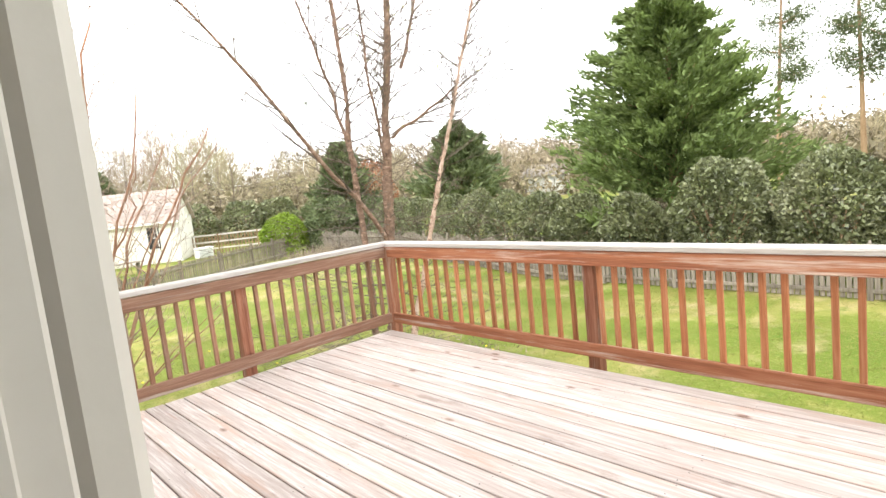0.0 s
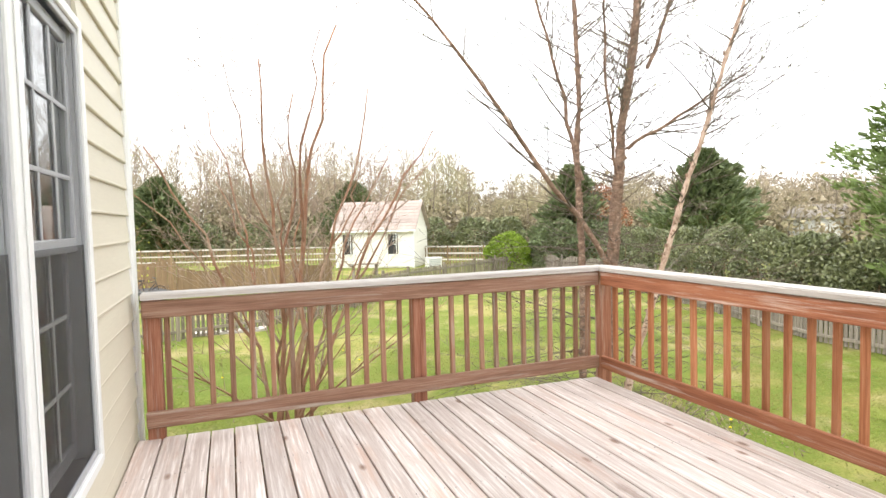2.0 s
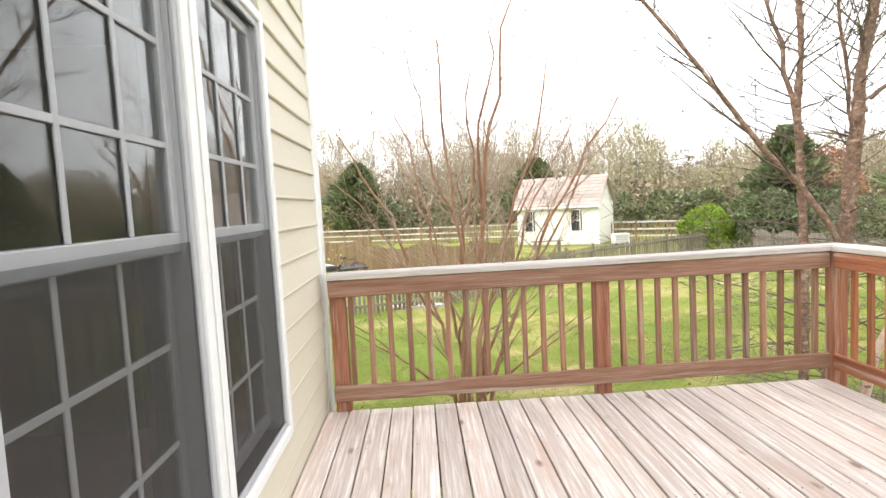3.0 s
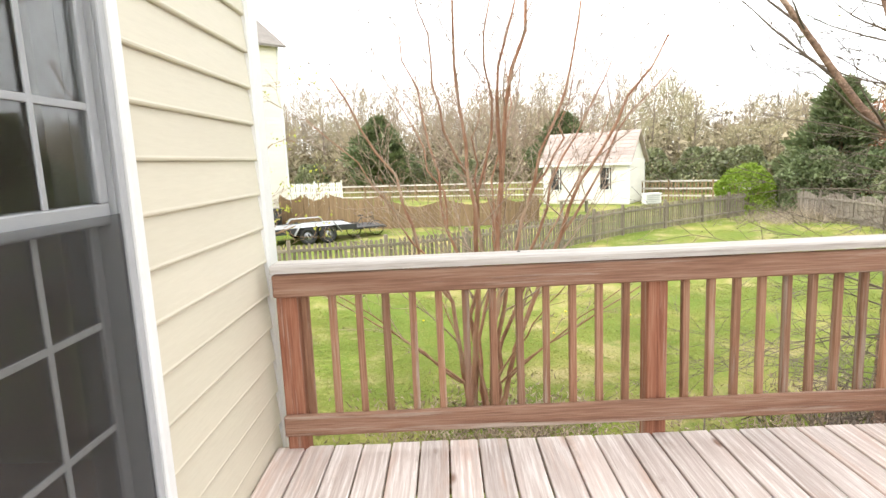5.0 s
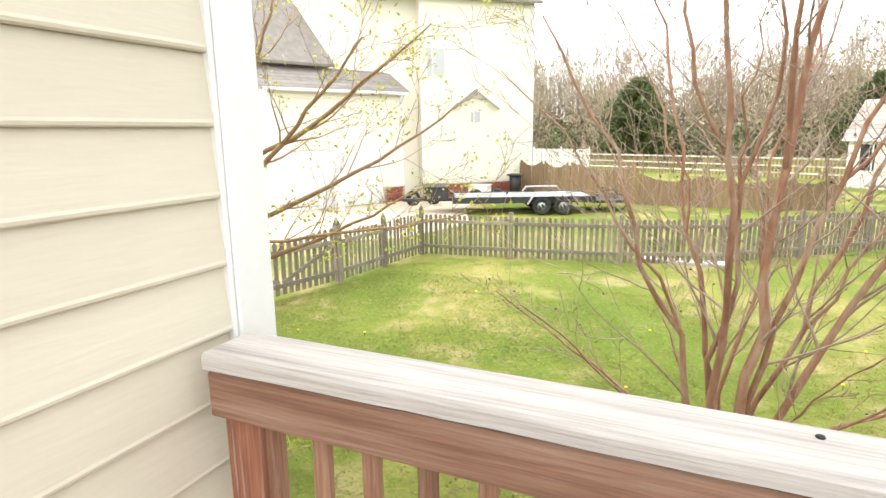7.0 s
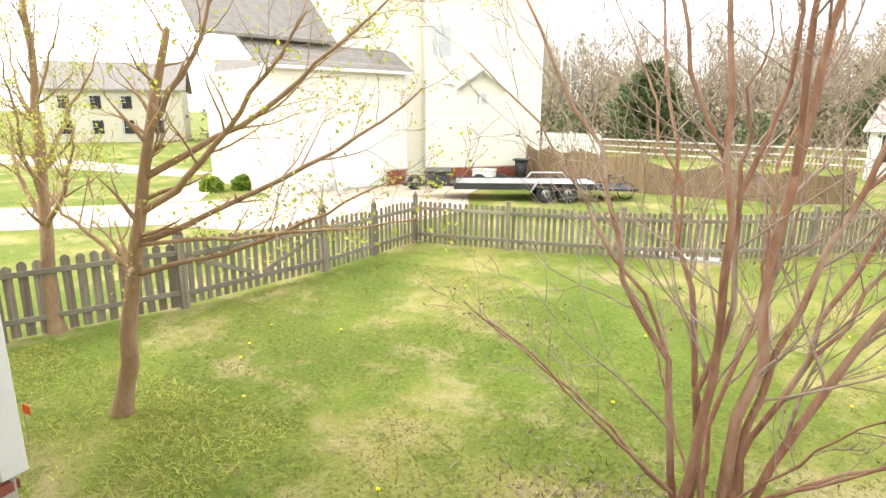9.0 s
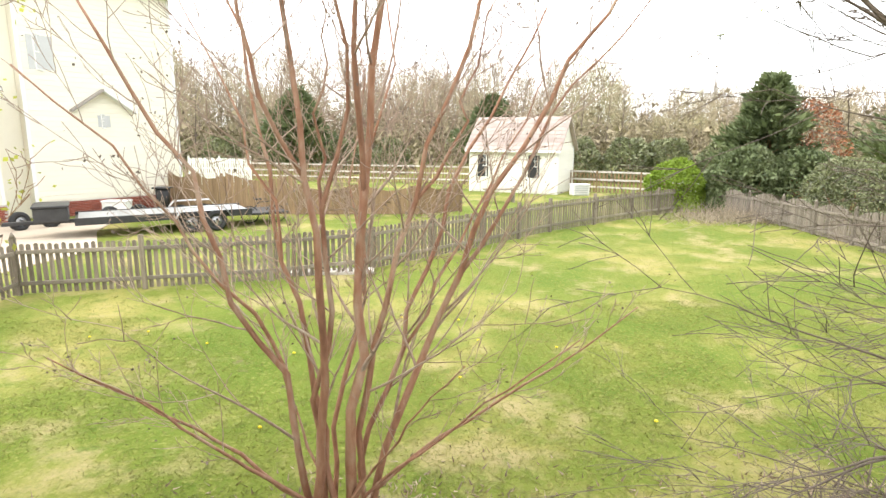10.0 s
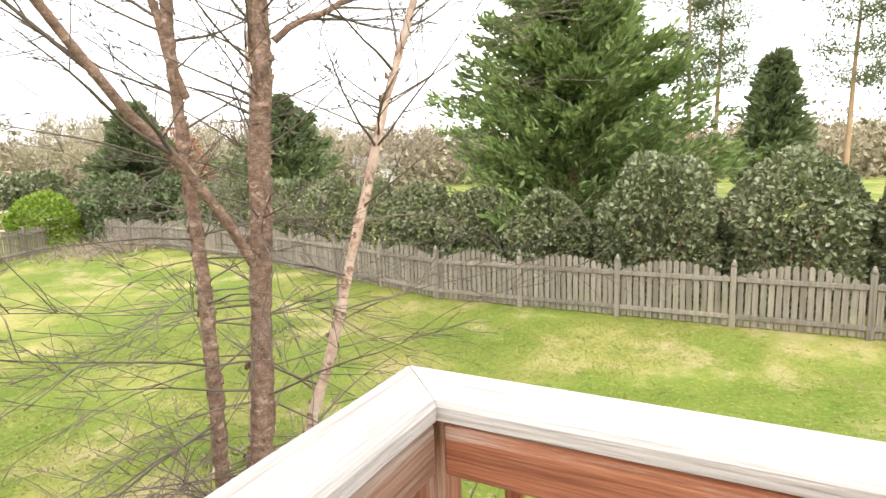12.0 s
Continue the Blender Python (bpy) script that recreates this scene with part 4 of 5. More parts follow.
crepe_myrtle()
river_birch()
budding_tree((-4.6, 7.8), 21, (1.15, 0.15, 4.0), 0.105, ((5, 2.9, 0.2, 1.1, 0.034), (6, 3.0, 0.5, 1.5, 0.036), (7, 2.4, -0.2, 1.7, 0.040), (8, 2.6, 0.4, 1.5, 0.036), (5, -1.0, -0.3, 1.1, 0.030), (9, 1.0, 0.2, 1.8, 0.034), (6, 3.4, 0.0, 0.6, 0.026)), 2400)
budding_tree((-7.75, 8.95), 22, (0.2, 0.1, 4.9), 0.115, ((4, -1.1, 0.3, 1.6, 0.045), (4, 1.4, -0.3, 1.5, 0.045), (6, 1.0, 0.5, 1.9, 0.035), (7, -0.8, 0.2, 1.7, 0.03), (5, 0.6, -0.6, 2.0, 0.034), (8, 0.9, 0, 1.5, 0.026)), 4200)


# ---- conifers, hedges ----
def conifer(name, at, height, radius, count, size, mat, label, seed, skirt=0.6, lump=0.35):
    """A trunk with layered sprays that sweep out and up, in an uneven cone."""
    q = random.Random(seed)
    g = np.random.default_rng(seed)
    tree = thing(name, (*at, GZ), label, "tree")
    lim = Limbs()
    pts, rad = wander((*at, GZ - 0.05), (0, 0, 1), height * 0.97, radius * 0.055, 8, 0.01, 0, q)
    lim.tube(pts, rad, 9)
    v, n_spray = [], int(height * 38)
    per = count // n_spray
    for _ in range(n_spray):
        t = q.random() ** 0.9
        z = skirt + t * (height - skirt)
        a = q.uniform(0, 6.28)
        r = radius * (1 - t) ** 0.85 * q.uniform(0.62, 1.14) * (1 + lump * 0.5 * math.sin(3 * a + 5 * t + seed)) + 0.15
        if t < 0.12:
            r *= 0.75 + 2 * t
        bx, by = math.cos(a), math.sin(a)
        p0 = Vector((at[0], at[1], GZ + z - 0.10 * r))
        p1 = Vector((at[0] + bx * r, at[1] + by * r, GZ + z + 0.30 * r))
        if _ % 3 == 0:
            lim.tube([p0, p0.lerp(p1, 0.5), p1], [0.035, 0.02, 0.006], 4)
        u = g.uniform(0.10, 1.0, per) ** 0.75
        w = 0.34 * (0.45 + r * 0.20) * (1.15 - 0.75 * u)
        base = np.outer(1 - u, p0) + np.outer(u, p1) + g.normal(0, 1, (per, 3)) * w[:, None] * np.array([0.9, 0.9, 0.55])
        way = np.array([bx, by, 0.55]) + g.normal(0, 0.45, (per, 3))
        way /= np.linalg.norm(way, axis=1)[:, None]
        side = np.cross(way, g.normal(0, 1, (per, 3)))
        side /= np.linalg.norm(side, axis=1)[:, None]
        s = size * g.uniform(0.6, 1.5, (per, 1))
        v.append(np.stack([base, base + way * s * 0.9 + side * s * 0.34, base + way * s * 2.1, base + way * s * 0.9 - side * s * 0.34], axis=1).reshape(-1, 3))
    v = np.concatenate(v)
    f = np.arange(len(v)).reshape(-1, 4)
    link("trunk", lim.mesh("trunk", M_TRUNK2), (0, 0, 0), tree)
    link("foliage", raw("foliage", v.tolist(), f.tolist(), mat), (0, 0, 0), tree)
    return tree


conifer("cypress_tree", (19.4, 8.5), 9.9, 4.2, 100000, 0.11, M_CEDAR, "large dense green cypress behind the hedge", 31, skirt=0.1, lump=0.5)
conifer("cedar_tree", (38.6, 38.0), 8.2, 5.4, 20000, 0.26, M_PINE, "dark broad cedar beyond the back fence", 32)
conifer("fir_tree", (-5.5, 60.0), 7.4, 4.4, 16000, 0.26, M_PINE, "dark green fir at the edge of the woods", 33)
conifer("fir_tree", (13.4, 62.0), 7.2, 4.2, 14000, 0.26, M_PINE, "broad dark fir behind the shed", 34)
conifer("fir_tree", (20.0, 29.6), 6.0, 2.6, 14000, 0.17, M_PINE, "loose green fir behind the corner shrubs", 35)
conifer("fir_tree", (40.0, 2.9), 8.0, 2.3, 14000, 0.22, M_PINE, "narrow dark cedar beyond the hedge", 36)


def shrub_mesh(rx, ry, h, count, size, mat, seed):
    """A rounded shrub with an uneven skin of leaves and darker leaves inside."""
    g = np.random.default_rng(seed)
    d = g.normal(0, 1, (count, 3))
    d /= np.linalg.norm(d, axis=1)[:, None]
    bumps = 1 + 0.07 * np.sin(d[:, 0] * 6 + seed) + 0.06 * np.sin(d[:, 1] * 7 + 2 * seed) + 0.05 * np.sin(d[:, 2] * 9)
    r = bumps * (1 - 0.16 * g.random(count) ** 2)
    p = d * r[:, None]
    flat = np.linalg.norm(p[:, :2], axis=1) + 1e-6
    low = p[:, 2] < -0.15
    p[low, :2] *= ((0.90 + 0.12 * g.random(count)) / flat)[low][:, None]
    p = p * np.array([rx, ry, h / 2]) + np.array([0, 0, h / 2])
    a = d + g.normal(0, 0.8, (count, 3)); a /= np.linalg.norm(a, axis=1)[:, None]
    b = np.cross(a, g.normal(0, 1, (count, 3))); b /= np.linalg.norm(b, axis=1)[:, None]
    s = size * g.uniform(0.6, 1.4, (count, 1))
    v = np.stack([p - a * s * 0.8, p + b * s * 0.45, p + a * s * 0.8, p - b * s * 0.45], axis=1).reshape(-1, 3)
    keep = np.repeat(p[:, 2] > 0.03, 4)
    v = v[keep]
    return raw("foliage", v.tolist(), np.arange(len(v)).reshape(-1, 4).tolist(), mat)


def shrub(name, at, rx, ry, h, mat, label, seed, count=9000, size=0.10, group=""):
    s = thing(name, (*at, GZ), label, "shrub", group)
    link("foliage", shrub_mesh(rx, ry, h, count, size, mat, seed), (*at, GZ), s)
    lim = Limbs()
    q = random.Random(seed)
    for i in range(6):
        a = 1.05 * i
        pts, rad = wander((at[0], at[1], GZ - 0.02), (math.cos(a) * 0.5, math.sin(a) * 0.5, 1), h * 0.8, 0.05, 5, 0.1, 0, q)
        lim.tube(pts, rad, 5)
    tagged(link("stem_mass", lim.mesh("stem_mass", M_TRUNK2), (0, 0, 0), s), kind="stuff")


for i, (hx, hy, rr, h) in enumerate([(15.75, 5.60, 1.38, 3.05), (15.8, 3.05, 1.28, 3.0), (15.8, 0.65, 1.2, 2.95), (16.0, -1.9, 1.4, 3.1), (15.6, 8.0, 1.0, 2.3), (15.7, 9.9, 1.0, 2.4), (16.1, 11.8, 1.0, 2.5),
                                       (16.6, 13.7, 1.05, 2.55), (17.2, 15.8, 1.1, 2.65), (17.9, 18.1, 1.15, 2.6), (18.6, 20.8, 1.3, 2.5), (19.0, 23.6, 1.4, 2.6), (16.2, -4.6, 1.4, 3.1)]):
    shrub("holly_bush", (hx, hy), rr * 0.95, rr * 0.95, h, M_HOLLY, "rounded dark green holly bush behind the fence", 50 + i, 13000 if i < 7 else 8000, 0.075, "hedge behind the back fence")
for i, hy in enumerate((6.6, 4.3, 1.9, -0.6, 8.8, 10.8)):
    shrub("brown_shrub", (18.2, hy), 1.2, 1.2, 1.9, M_UNDER, "dull brown undergrowth behind the hedge", 140 + i, 3000, 0.12, "undergrowth behind the hedge")
shrub("lime_shrub", (15.7, 29.8), 1.35, 1.35, 2.3, M_LIME, "bright lime green shrub in the fence corner", 70, 7000, 0.10)
shrub("evergreen_shrub", (18.2, 28.4), 1.6, 1.5, 2.9, M_PINE, "dark green overgrown shrub in the corner", 71, 9000, 0.12)
shrub("evergreen_shrub", (20.6, 27.6), 1.7, 1.7, 2.8, M_PINE, "dark evergreen shrub beside dry brush", 72, 8000, 0.12)
shrub("russet_shrub", (21.8, 29.0), 1.4, 1.4, 4.9, M_REDLEAF, "russet red shrub among evergreens", 73, 2600, 0.10)
for i, (hx, hy) in enumerate([(20.5, 46), (23.5, 45.5), (17.5, 48), (27, 44), (3, 58), (-1.5, 60), (-12, 58)]):
    shrub("round_shrub", (hx, hy), 1.7, 1.7, 3.3, M_HOLLY, "rounded green shrub beyond the far fence", 80 + i, 3500, 0.17, "far shrubs")


def brush(name, at, reach, count, length, mat, label, seed):
    """Loose dry stalks that lean every way."""
    g = np.random.default_rng(seed)
    p = np.array([*at, GZ]) + np.stack([g.normal(0, reach[0], count), g.normal(0, reach[1], count), np.zeros(count)], axis=1)
    w = g.normal(0, 0.9, (count, 3)); w[:, 2] = np.abs(w[:, 2]) + 0.25
    w /= np.linalg.norm(w, axis=1)[:, None]
    L = length * g.uniform(0.4, 1.3, (count, 1))
    side = np.cross(w, g.normal(0, 1, (count, 3))); side /= np.linalg.norm(side, axis=1)[:, None]
    v = np.stack([p - side * 0.012, p + side * 0.012, p + w * L], axis=1).reshape(-1, 3)
    ob = link(name, raw(name, v.tolist(), np.arange(len(v)).reshape(-1, 3).tolist(), mat), (0, 0, 0))
    return tagged(ob, label, "brush", kind="stuff")


brush("dry_brush", (17.6, 26.2), (1.8, 0.8), 3000, 0.8, M_DEADBRUSH, "pale dry brush heaped in the fence corner", 91)
brush("leaf_litter", (5.6, 7.2), (0.9, 0.8), 7000, 0.10, M_LITTER, "brown twigs and leaf litter under the birch", 92)
brush("leaf_litter", (1.5, 8.1), (0.85, 0.55), 4500, 0.085, M_LITTER, "brown leaf litter round the bare tree", 93)
brush("tangled_twigs", (5.6, 7.3), (0.7, 0.6), 500, 0.55, M_TWIG, "tangle of thin twigs at the birch's foot", 94)


def woods():
    """Bare woods round the back of the gardens: trunks, limbs, and a haze of fine twigs and undergrowth."""
    q = random.Random(77)
    g = np.random.default_rng(77)
    lim = Limbs()
    tw, un = [], []
    for i in range(760):
        a = radians(q.uniform(-104, 44))
        d = q.uniform(68, 118)
        bx, by = d * math.sin(-a), 4 + d * math.cos(a)
        h = q.uniform(7.5, 16.5) * (0.72 + 0.28 * math.cos((a - 0.1) * 1.6)) * (d / 92) ** 0.8
        if a < radians(-25):
            h *= 0.76
        pts, rad = wander((bx, by, GZ - 0.1), (0, 0, 1), h, 0.13, 5, 0.05, 0, q)
        lim.tube(pts, rad, 4)
        for _ in range(9):
            k = q.randint(1, 5)
            w = q.uniform(0, 6.28)
            p2, r2 = wander(pts[k], (math.cos(w) * 0.6, math.sin(w) * 0.6, 1), h * q.uniform(0.18, 0.34), 0.045, 3, 0.12, 0, q)
            lim.tube(p2, r2, 3)
        n = 460
        z = h * (0.30 + 0.72 * g.random(n) ** 0.8)
        rr = 2.0 * np.sqrt(g.random(n)) * (1.15 - 0.55 * z / h)
        w = g.uniform(0, 6.28, n)
        p = np.stack([bx + rr * np.cos(w), by + rr * np.sin(w), GZ + z], axis=1)
        way = np.stack([np.cos(w) * 0.6, np.sin(w) * 0.6, g.uniform(0.2, 1.4, n)], axis=1) + g.normal(0, 0.3, (n, 3))
        way *= g.uniform(0.5, 1.3, (n, 1)) / np.linalg.norm(way, axis=1)[:, None]
        side = np.cross(way, g.normal(0, 1, (n, 3))); side *= g.uniform(0.018, 0.045, (n, 1)) / np.linalg.norm(side, axis=1)[:, None]
        tw.append(np.stack([p - side, p + side, p + way], axis=1).reshape(-1, 3))
        n = 220
        p = np.stack([bx + g.normal(0, 2.8, n), by + g.normal(0, 2.8, n), GZ + np.abs(g.normal(0, 2.6, n))], axis=1)
        way = g.normal(0, 1, (n, 3)); way *= g.uniform(0.3, 0.9, (n, 1)) / np.linalg.norm(way, axis=1)[:, None]
        side = np.cross(way, g.normal(0, 1, (n, 3))); side *= g.uniform(0.10, 0.30, (n, 1)) / np.linalg.norm(side, axis=1)[:, None]
        un.append(np.stack([p - side, p + side, p + way], axis=1).reshape(-1, 3))
    tagged(link("woods_trunks", lim.mesh("woods_trunks", M_WOODS), (0, 0, 0)), "grey-brown bare trunks of the far woods", "woods", kind="stuff")
    for name, parts, mat, label in (("woods_twigs", tw, M_WOODS2, "hazy tan and budding twigs of the woods"), ("woods_undergrowth", un, M_UNDER, "brown and green undergrowth of the woods")):
        v = np.concatenate(parts)
        tagged(link(name, raw(name, v.tolist(), np.arange(len(v)).reshape(-1, 3).tolist(), mat), (0, 0, 0)), label, "woods", kind="stuff")


woods()


def tall_pine(at, height, seed):
    q = random.Random(seed)
    tree = thing("tall_pine", (*at, GZ), "tall thin pine with sparse high needles", "tree", group="pines beyond the hedge")
    lim, tips = Limbs(), []
    pts, rad = wander((*at, GZ - 0.1), (0, 0, 1), height, 0.20, 9, 0.02, 0, q)
    lim.tube(pts, [max(r, 0.05) for r in rad], 7)
    for i in range(4, len(pts)):
        for _ in range(6):
            w = q.uniform(0, 6.28)
            p2, r2 = wander(pts[i], (math.cos(w), math.sin(w), 0.25), q.uniform(1.2, 2.6), 0.04, 4, 0.12, 0.03, q)
            lim.tube(p2, r2, 4)
            tips += p2[2:]
    link("trunk", lim.mesh("trunk", M_TRUNK2), (0, 0, 0), tree)
    v, f = leaves([tuple(t) for t in tips], 10000, 0.40, 0.075, seed, 3.0)
    link("needles", raw("needles", v, f, M_PINE), (0, 0, 0), tree)


tall_pine((44, 12.4), 17, 101)
tall_pine((44, 7.6), 18, 102)
tall_pine((43, -0.9), 15, 103)
tall_pine((44, 6.0), 16, 104)


# ---- lawn grass ----
def grass(name, x0, y0, x1, y1, count, h, mat, label, seed, keep=None):
    g = np.random.default_rng(seed)
    p = np.stack([g.uniform(x0, x1, count), g.uniform(y0, y1, count), np.full(count, GZ - 0.004)], axis=1)
    thick = np.sin(p[:, 0] * 1.7 + np.sin(p[:, 1] * 0.9) * 2) + np.sin(p[:, 1] * 1.3 + np.sin(p[:, 0] * 1.1) * 2)
    ok = thick + 0.8 * np.sin(p[:, 0] * 4.3 + p[:, 1] * 3.1) + g.normal(0, 0.9, count) > -1.1
    if keep is not None:
        ok &= keep(p)
    p = p[ok]
    n = len(p)
    way = np.stack([g.normal(0, 1.1, n), g.normal(0, 1.1, n), np.full(n, 0.62)], axis=1) * (h * g.uniform(0.4, 1.5, (n, 1)))
    w = g.uniform(0, 6.28, n)
    side = np.stack([np.cos(w), np.sin(w), np.zeros(n)], axis=1) * g.uniform(0.004, 0.009, (n, 1))
    v = np.stack([p - side, p + side, p + way], axis=1).reshape(-1, 3)
    ob = link(name, raw(name, v.tolist(), np.arange(len(v)).reshape(-1, 3).tolist(), mat), (0, 0, 0))
    return tagged(ob, label, "grass", kind="stuff")


def inside_yard(p):
    return (p[:, 1] < 16.8 + np.maximum(0, p[:, 0] + 5.7) * 0.42) & (p[:, 0] > -6.0 - (13.7 - p[:, 1]) * 0.25)


grass("lawn_grass", -8, 4.6, 15.6, 15.0, 230000, 0.042, M_GRASS, "thin uneven spring lawn grass", 201, inside_yard)
grass("lawn_grass_far", -6, 15.0, 15.8, 27, 60000, 0.045, M_GRASS, "green lawn grass towards the far corner", 202, inside_yard)
grass("lawn_grass_side", 3.8, -3.0, 15.6, 4.6, 45000, 0.042, M_GRASS, "patchy lawn grass beside the deck", 204)
grass("mossy_grass", -7.4, 4.8, -2.6, 8.6, 42000, 0.05, M_MOSS, "yellow-green mossy grass under the trees", 203)


def dandelions():
    q = random.Random(9)
    for _ in range(26):
        at = (q.uniform(-5, 9), q.uniform(6, 15), GZ + 0.05)
        d = thing("dandelion", (at[0], at[1], GZ), "small yellow dandelion in the lawn", "flower", group="dandelions")
        link("stem", cylinder(0.004, 0.06, M_GRASS, 6), (at[0], at[1], GZ + 0.03), d)
        link("bloom", cylinder(0.026, 0.016, M_YELLOW, 10, 0.018), (at[0], at[1], GZ + 0.066), d)


M_YELLOW = material("dandelion_yellow", [(0.75, 0.58, 0.02), (0.85, 0.68, 0.04)], scale=30, fine=200)
dandelions()


# ---- the neighbour's house ----
class Site:
    """Places boxes in a turned local frame: along the front, back from it, and up from the lawn."""

    def __init__(self, origin, along):
        self.o, self.a = Vector((*origin, GZ)), math.atan2(along[1], along[0])
        self.u = Vector((math.cos(self.a), math.sin(self.a), 0))
        self.b = Vector((-math.sin(self.a), math.cos(self.a), 0))

    def at(self, s, d, z):
        return self.o + self.u * s + self.b * d + Vector((0, 0, z))

    def box(self, name, lo, hi, mat, parent, bevel=0.01, label=""):
        c = [(a + b) / 2 for a, b in zip(lo, hi)]
        return link(name, block(*[b - a for a, b in zip(lo, hi)], mat, bevel), self.at(*c), parent, turn=(0, 0, self.a), label=label)

    def prism(self, name, pts, mat, parent, thick=0.12):
        """A flat sheet with thickness through local points."""
        v = [tuple(self.at(*p)) for p in pts]
        v += [tuple(Vector(p) - Vector((0, 0, thick))) for p in v]
        n = len(pts)
        f = [tuple(range(n)), tuple(range(2 * n - 1, n - 1, -1))] + [(i, n + i, n + (i + 1) % n, (i + 1) % n) for i in range(n)]
        me = raw(name, v, f, mat)
        bm = bmesh.new(); bm.from_mesh(me); bmesh.ops.recalc_face_normals(bm, faces=bm.faces); bm.to_mesh(me); bm.free()
        return link(name, me, (0, 0, 0), parent)


def site_siding(site, parent, s0, s1, d, z0, z1, step=0.2):
    z = z0
    while z < z1 - 0.05:
        h = min(step, z1 - z)
        site.box("siding_course", (s0, d - 0.03, z + 0.006), (s1, d - 0.004, z + h), M_PALESIDING, parent, 0.008)
        z += step


def small_window(site, parent, s0, s1, d, z0, z1, pane=M_DARK):
    w = site.box("window", (s0, d - 0.045, z0), (s1, d - 0.033, z1), pane, parent, 0.002)
    for lo, hi in (((s0 - 0.06, d - 0.075, z0 - 0.06), (s0, d - 0.031, z1 + 0.06)), ((s1, d - 0.075, z0 - 0.06), (s1 + 0.06, d - 0.031, z1 + 0.06)),
                   ((s0, d - 0.075, z1), (s1, d - 0.031, z1 + 0.06)), ((s0, d - 0.085, z0 - 0.06), (s1, d - 0.031, z0))):
        site.box("window_frame", lo, hi, M_WHITE, w, 0.004)
    m = (z0 + z1) / 2
    site.box("sash_bar", (s0, d - 0.06, m - 0.025), (s1, d - 0.0455, m + 0.025), M_WHITE, w, 0.003)
    for k in (1, 2):
        c = s0 + (s1 - s0) * k / 3
        site.box("sash_bar", (c - 0.012, d - 0.056, m + 0.025), (c + 0.012, d - 0.0455, z1), M_WHITE, w, 0.002)
    c = (m + z1) / 2
    site.box("sash_bar", (s0, d - 0.054, c - 0.012), (s1, d - 0.0457, c + 0.012), M_WHITE, w, 0.002)


house = thing("neighbour_house", (-14, 26, GZ), "large cream two-storey house with a garage and brick base", "house")
G = Site((-15.0, 21.6), (0.40, 0.916))
G.box("garage_wall", (0, 0, 0.0), (6.6, 7, 5.0), M_PALESIDING, house, 0.02)
site_siding(G, house, 0.12, 6.48, 0, 0.65, 5.0)
G.box("corner_board", (-0.02, -0.05, 0), (0.12, -0.001, 5.0), M_WHITE, house)
G.box("corner_board", (6.48, -0.05, 0), (6.62, -0.001, 5.0), M_WHITE, house)
door = G.box("garage_door", (0.35, -0.07, 0.02), (5.25, -0.034, 2.3), M_WHITE, house, 0.006, label="wide white panelled garage door")
for k in range(4):
    for j in range(6):
        G.box("door_panel", (0.45 + j * 0.80, -0.085, 0.10 + k * 0.56), (1.15 + j * 0.80, -0.071, 0.52 + k * 0.56), M_WHITE, door, 0.01)
G.box("door_trim", (0.2, -0.09, 2.301), (5.4, -0.034, 2.46), M_WHITE, house)
G.box("brick_base", (5.45, -0.10, 0), (6.62, -0.035, 0.75), M_MORTAR, house, 0)
p, q2 = G.at(5.45, -0.115, 0), G.at(6.62, -0.115, 0)
bricks(house, p.x, p.y, q2.x, q2.y, GZ + 0.02, GZ + 0.74, (0, 0))
G.box("gutter", (-0.35, -0.40, 4.92), (6.8, -0.27, 5.05), M_WHITE, house, 0.02)
G.prism("garage_roof", [(-0.4, -0.35, 5.06), (6.85, -0.35, 5.06), (6.85, 3.2, 7.2), (-0.4, 3.2, 7.2)], M_ROOFGREY, house)
for k in range(14):
    t = k / 14
    G.prism("shingle_course", [(-0.4, -0.35 + 3.5 * t, 5.085 + 2.11 * t), (6.85, -0.35 + 3.5 * t, 5.085 + 2.11 * t), (6.85, -0.12 + 3.5 * t, 5.222 + 2.11 * t), (-0.4, -0.12 + 3.5 * t, 5.222 + 2.11 * t)], M_ROOFGREY, house, 0.012)
G.box("upper_wall", (3.6, 1.3, 5.6), (6.6, 7, 9.2), M_PALESIDING, house, 0.02)
G.prism("upper_roof", [(-2.2, 0.8, 6.2), (3.6, 0.8, 6.2), (3.6, 5.2, 10.2), (-2.2, 5.2, 10.2)], M_ROOFGREY, house)
# main block, set back beside the garage
Mb = Site((-12.0, 29.0), (4.3, 4.5))
Mb.box("main_wall", (0, 0, 0), (6.2, 6, 9.6), M_PALESIDING, house, 0.02)
Mb.box("main_wall", (-3.0, 0.5, 0), (0, 6, 9.6), M_PALESIDING, house, 0.02)
site_siding(Mb, house, 0.12, 6.08, 0, 0.7, 9.5)
Mb.box("corner_board", (6.08, -0.05, 0.62), (6.22, -0.001, 9.6), M_WHITE, house)
Mb.box("corner_board", (-0.02, -0.05, 0.62), (0.12, -0.001, 9.6), M_WHITE, house)
Mb.box("brick_base", (0, -0.06, 0), (6.2, -0.001, 0.66), M_MORTAR, house, 0)
p, q2 = Mb.at(0, -0.075, 0), Mb.at(6.2, -0.075, 0)
bricks(house, p.x, p.y, q2.x, q2.y, GZ + 0.02, GZ + 0.64, (0, 0))
# panes coloured pale, with the sky's reflection put into the colour
small_window(Mb, house, 0.35, 1.25, 0, 5.9, 7.2, M_PALEPANE)
small_window(Mb, house, 2.65, 3.15, 0, 3.7, 4.2, M_PALEPANE)
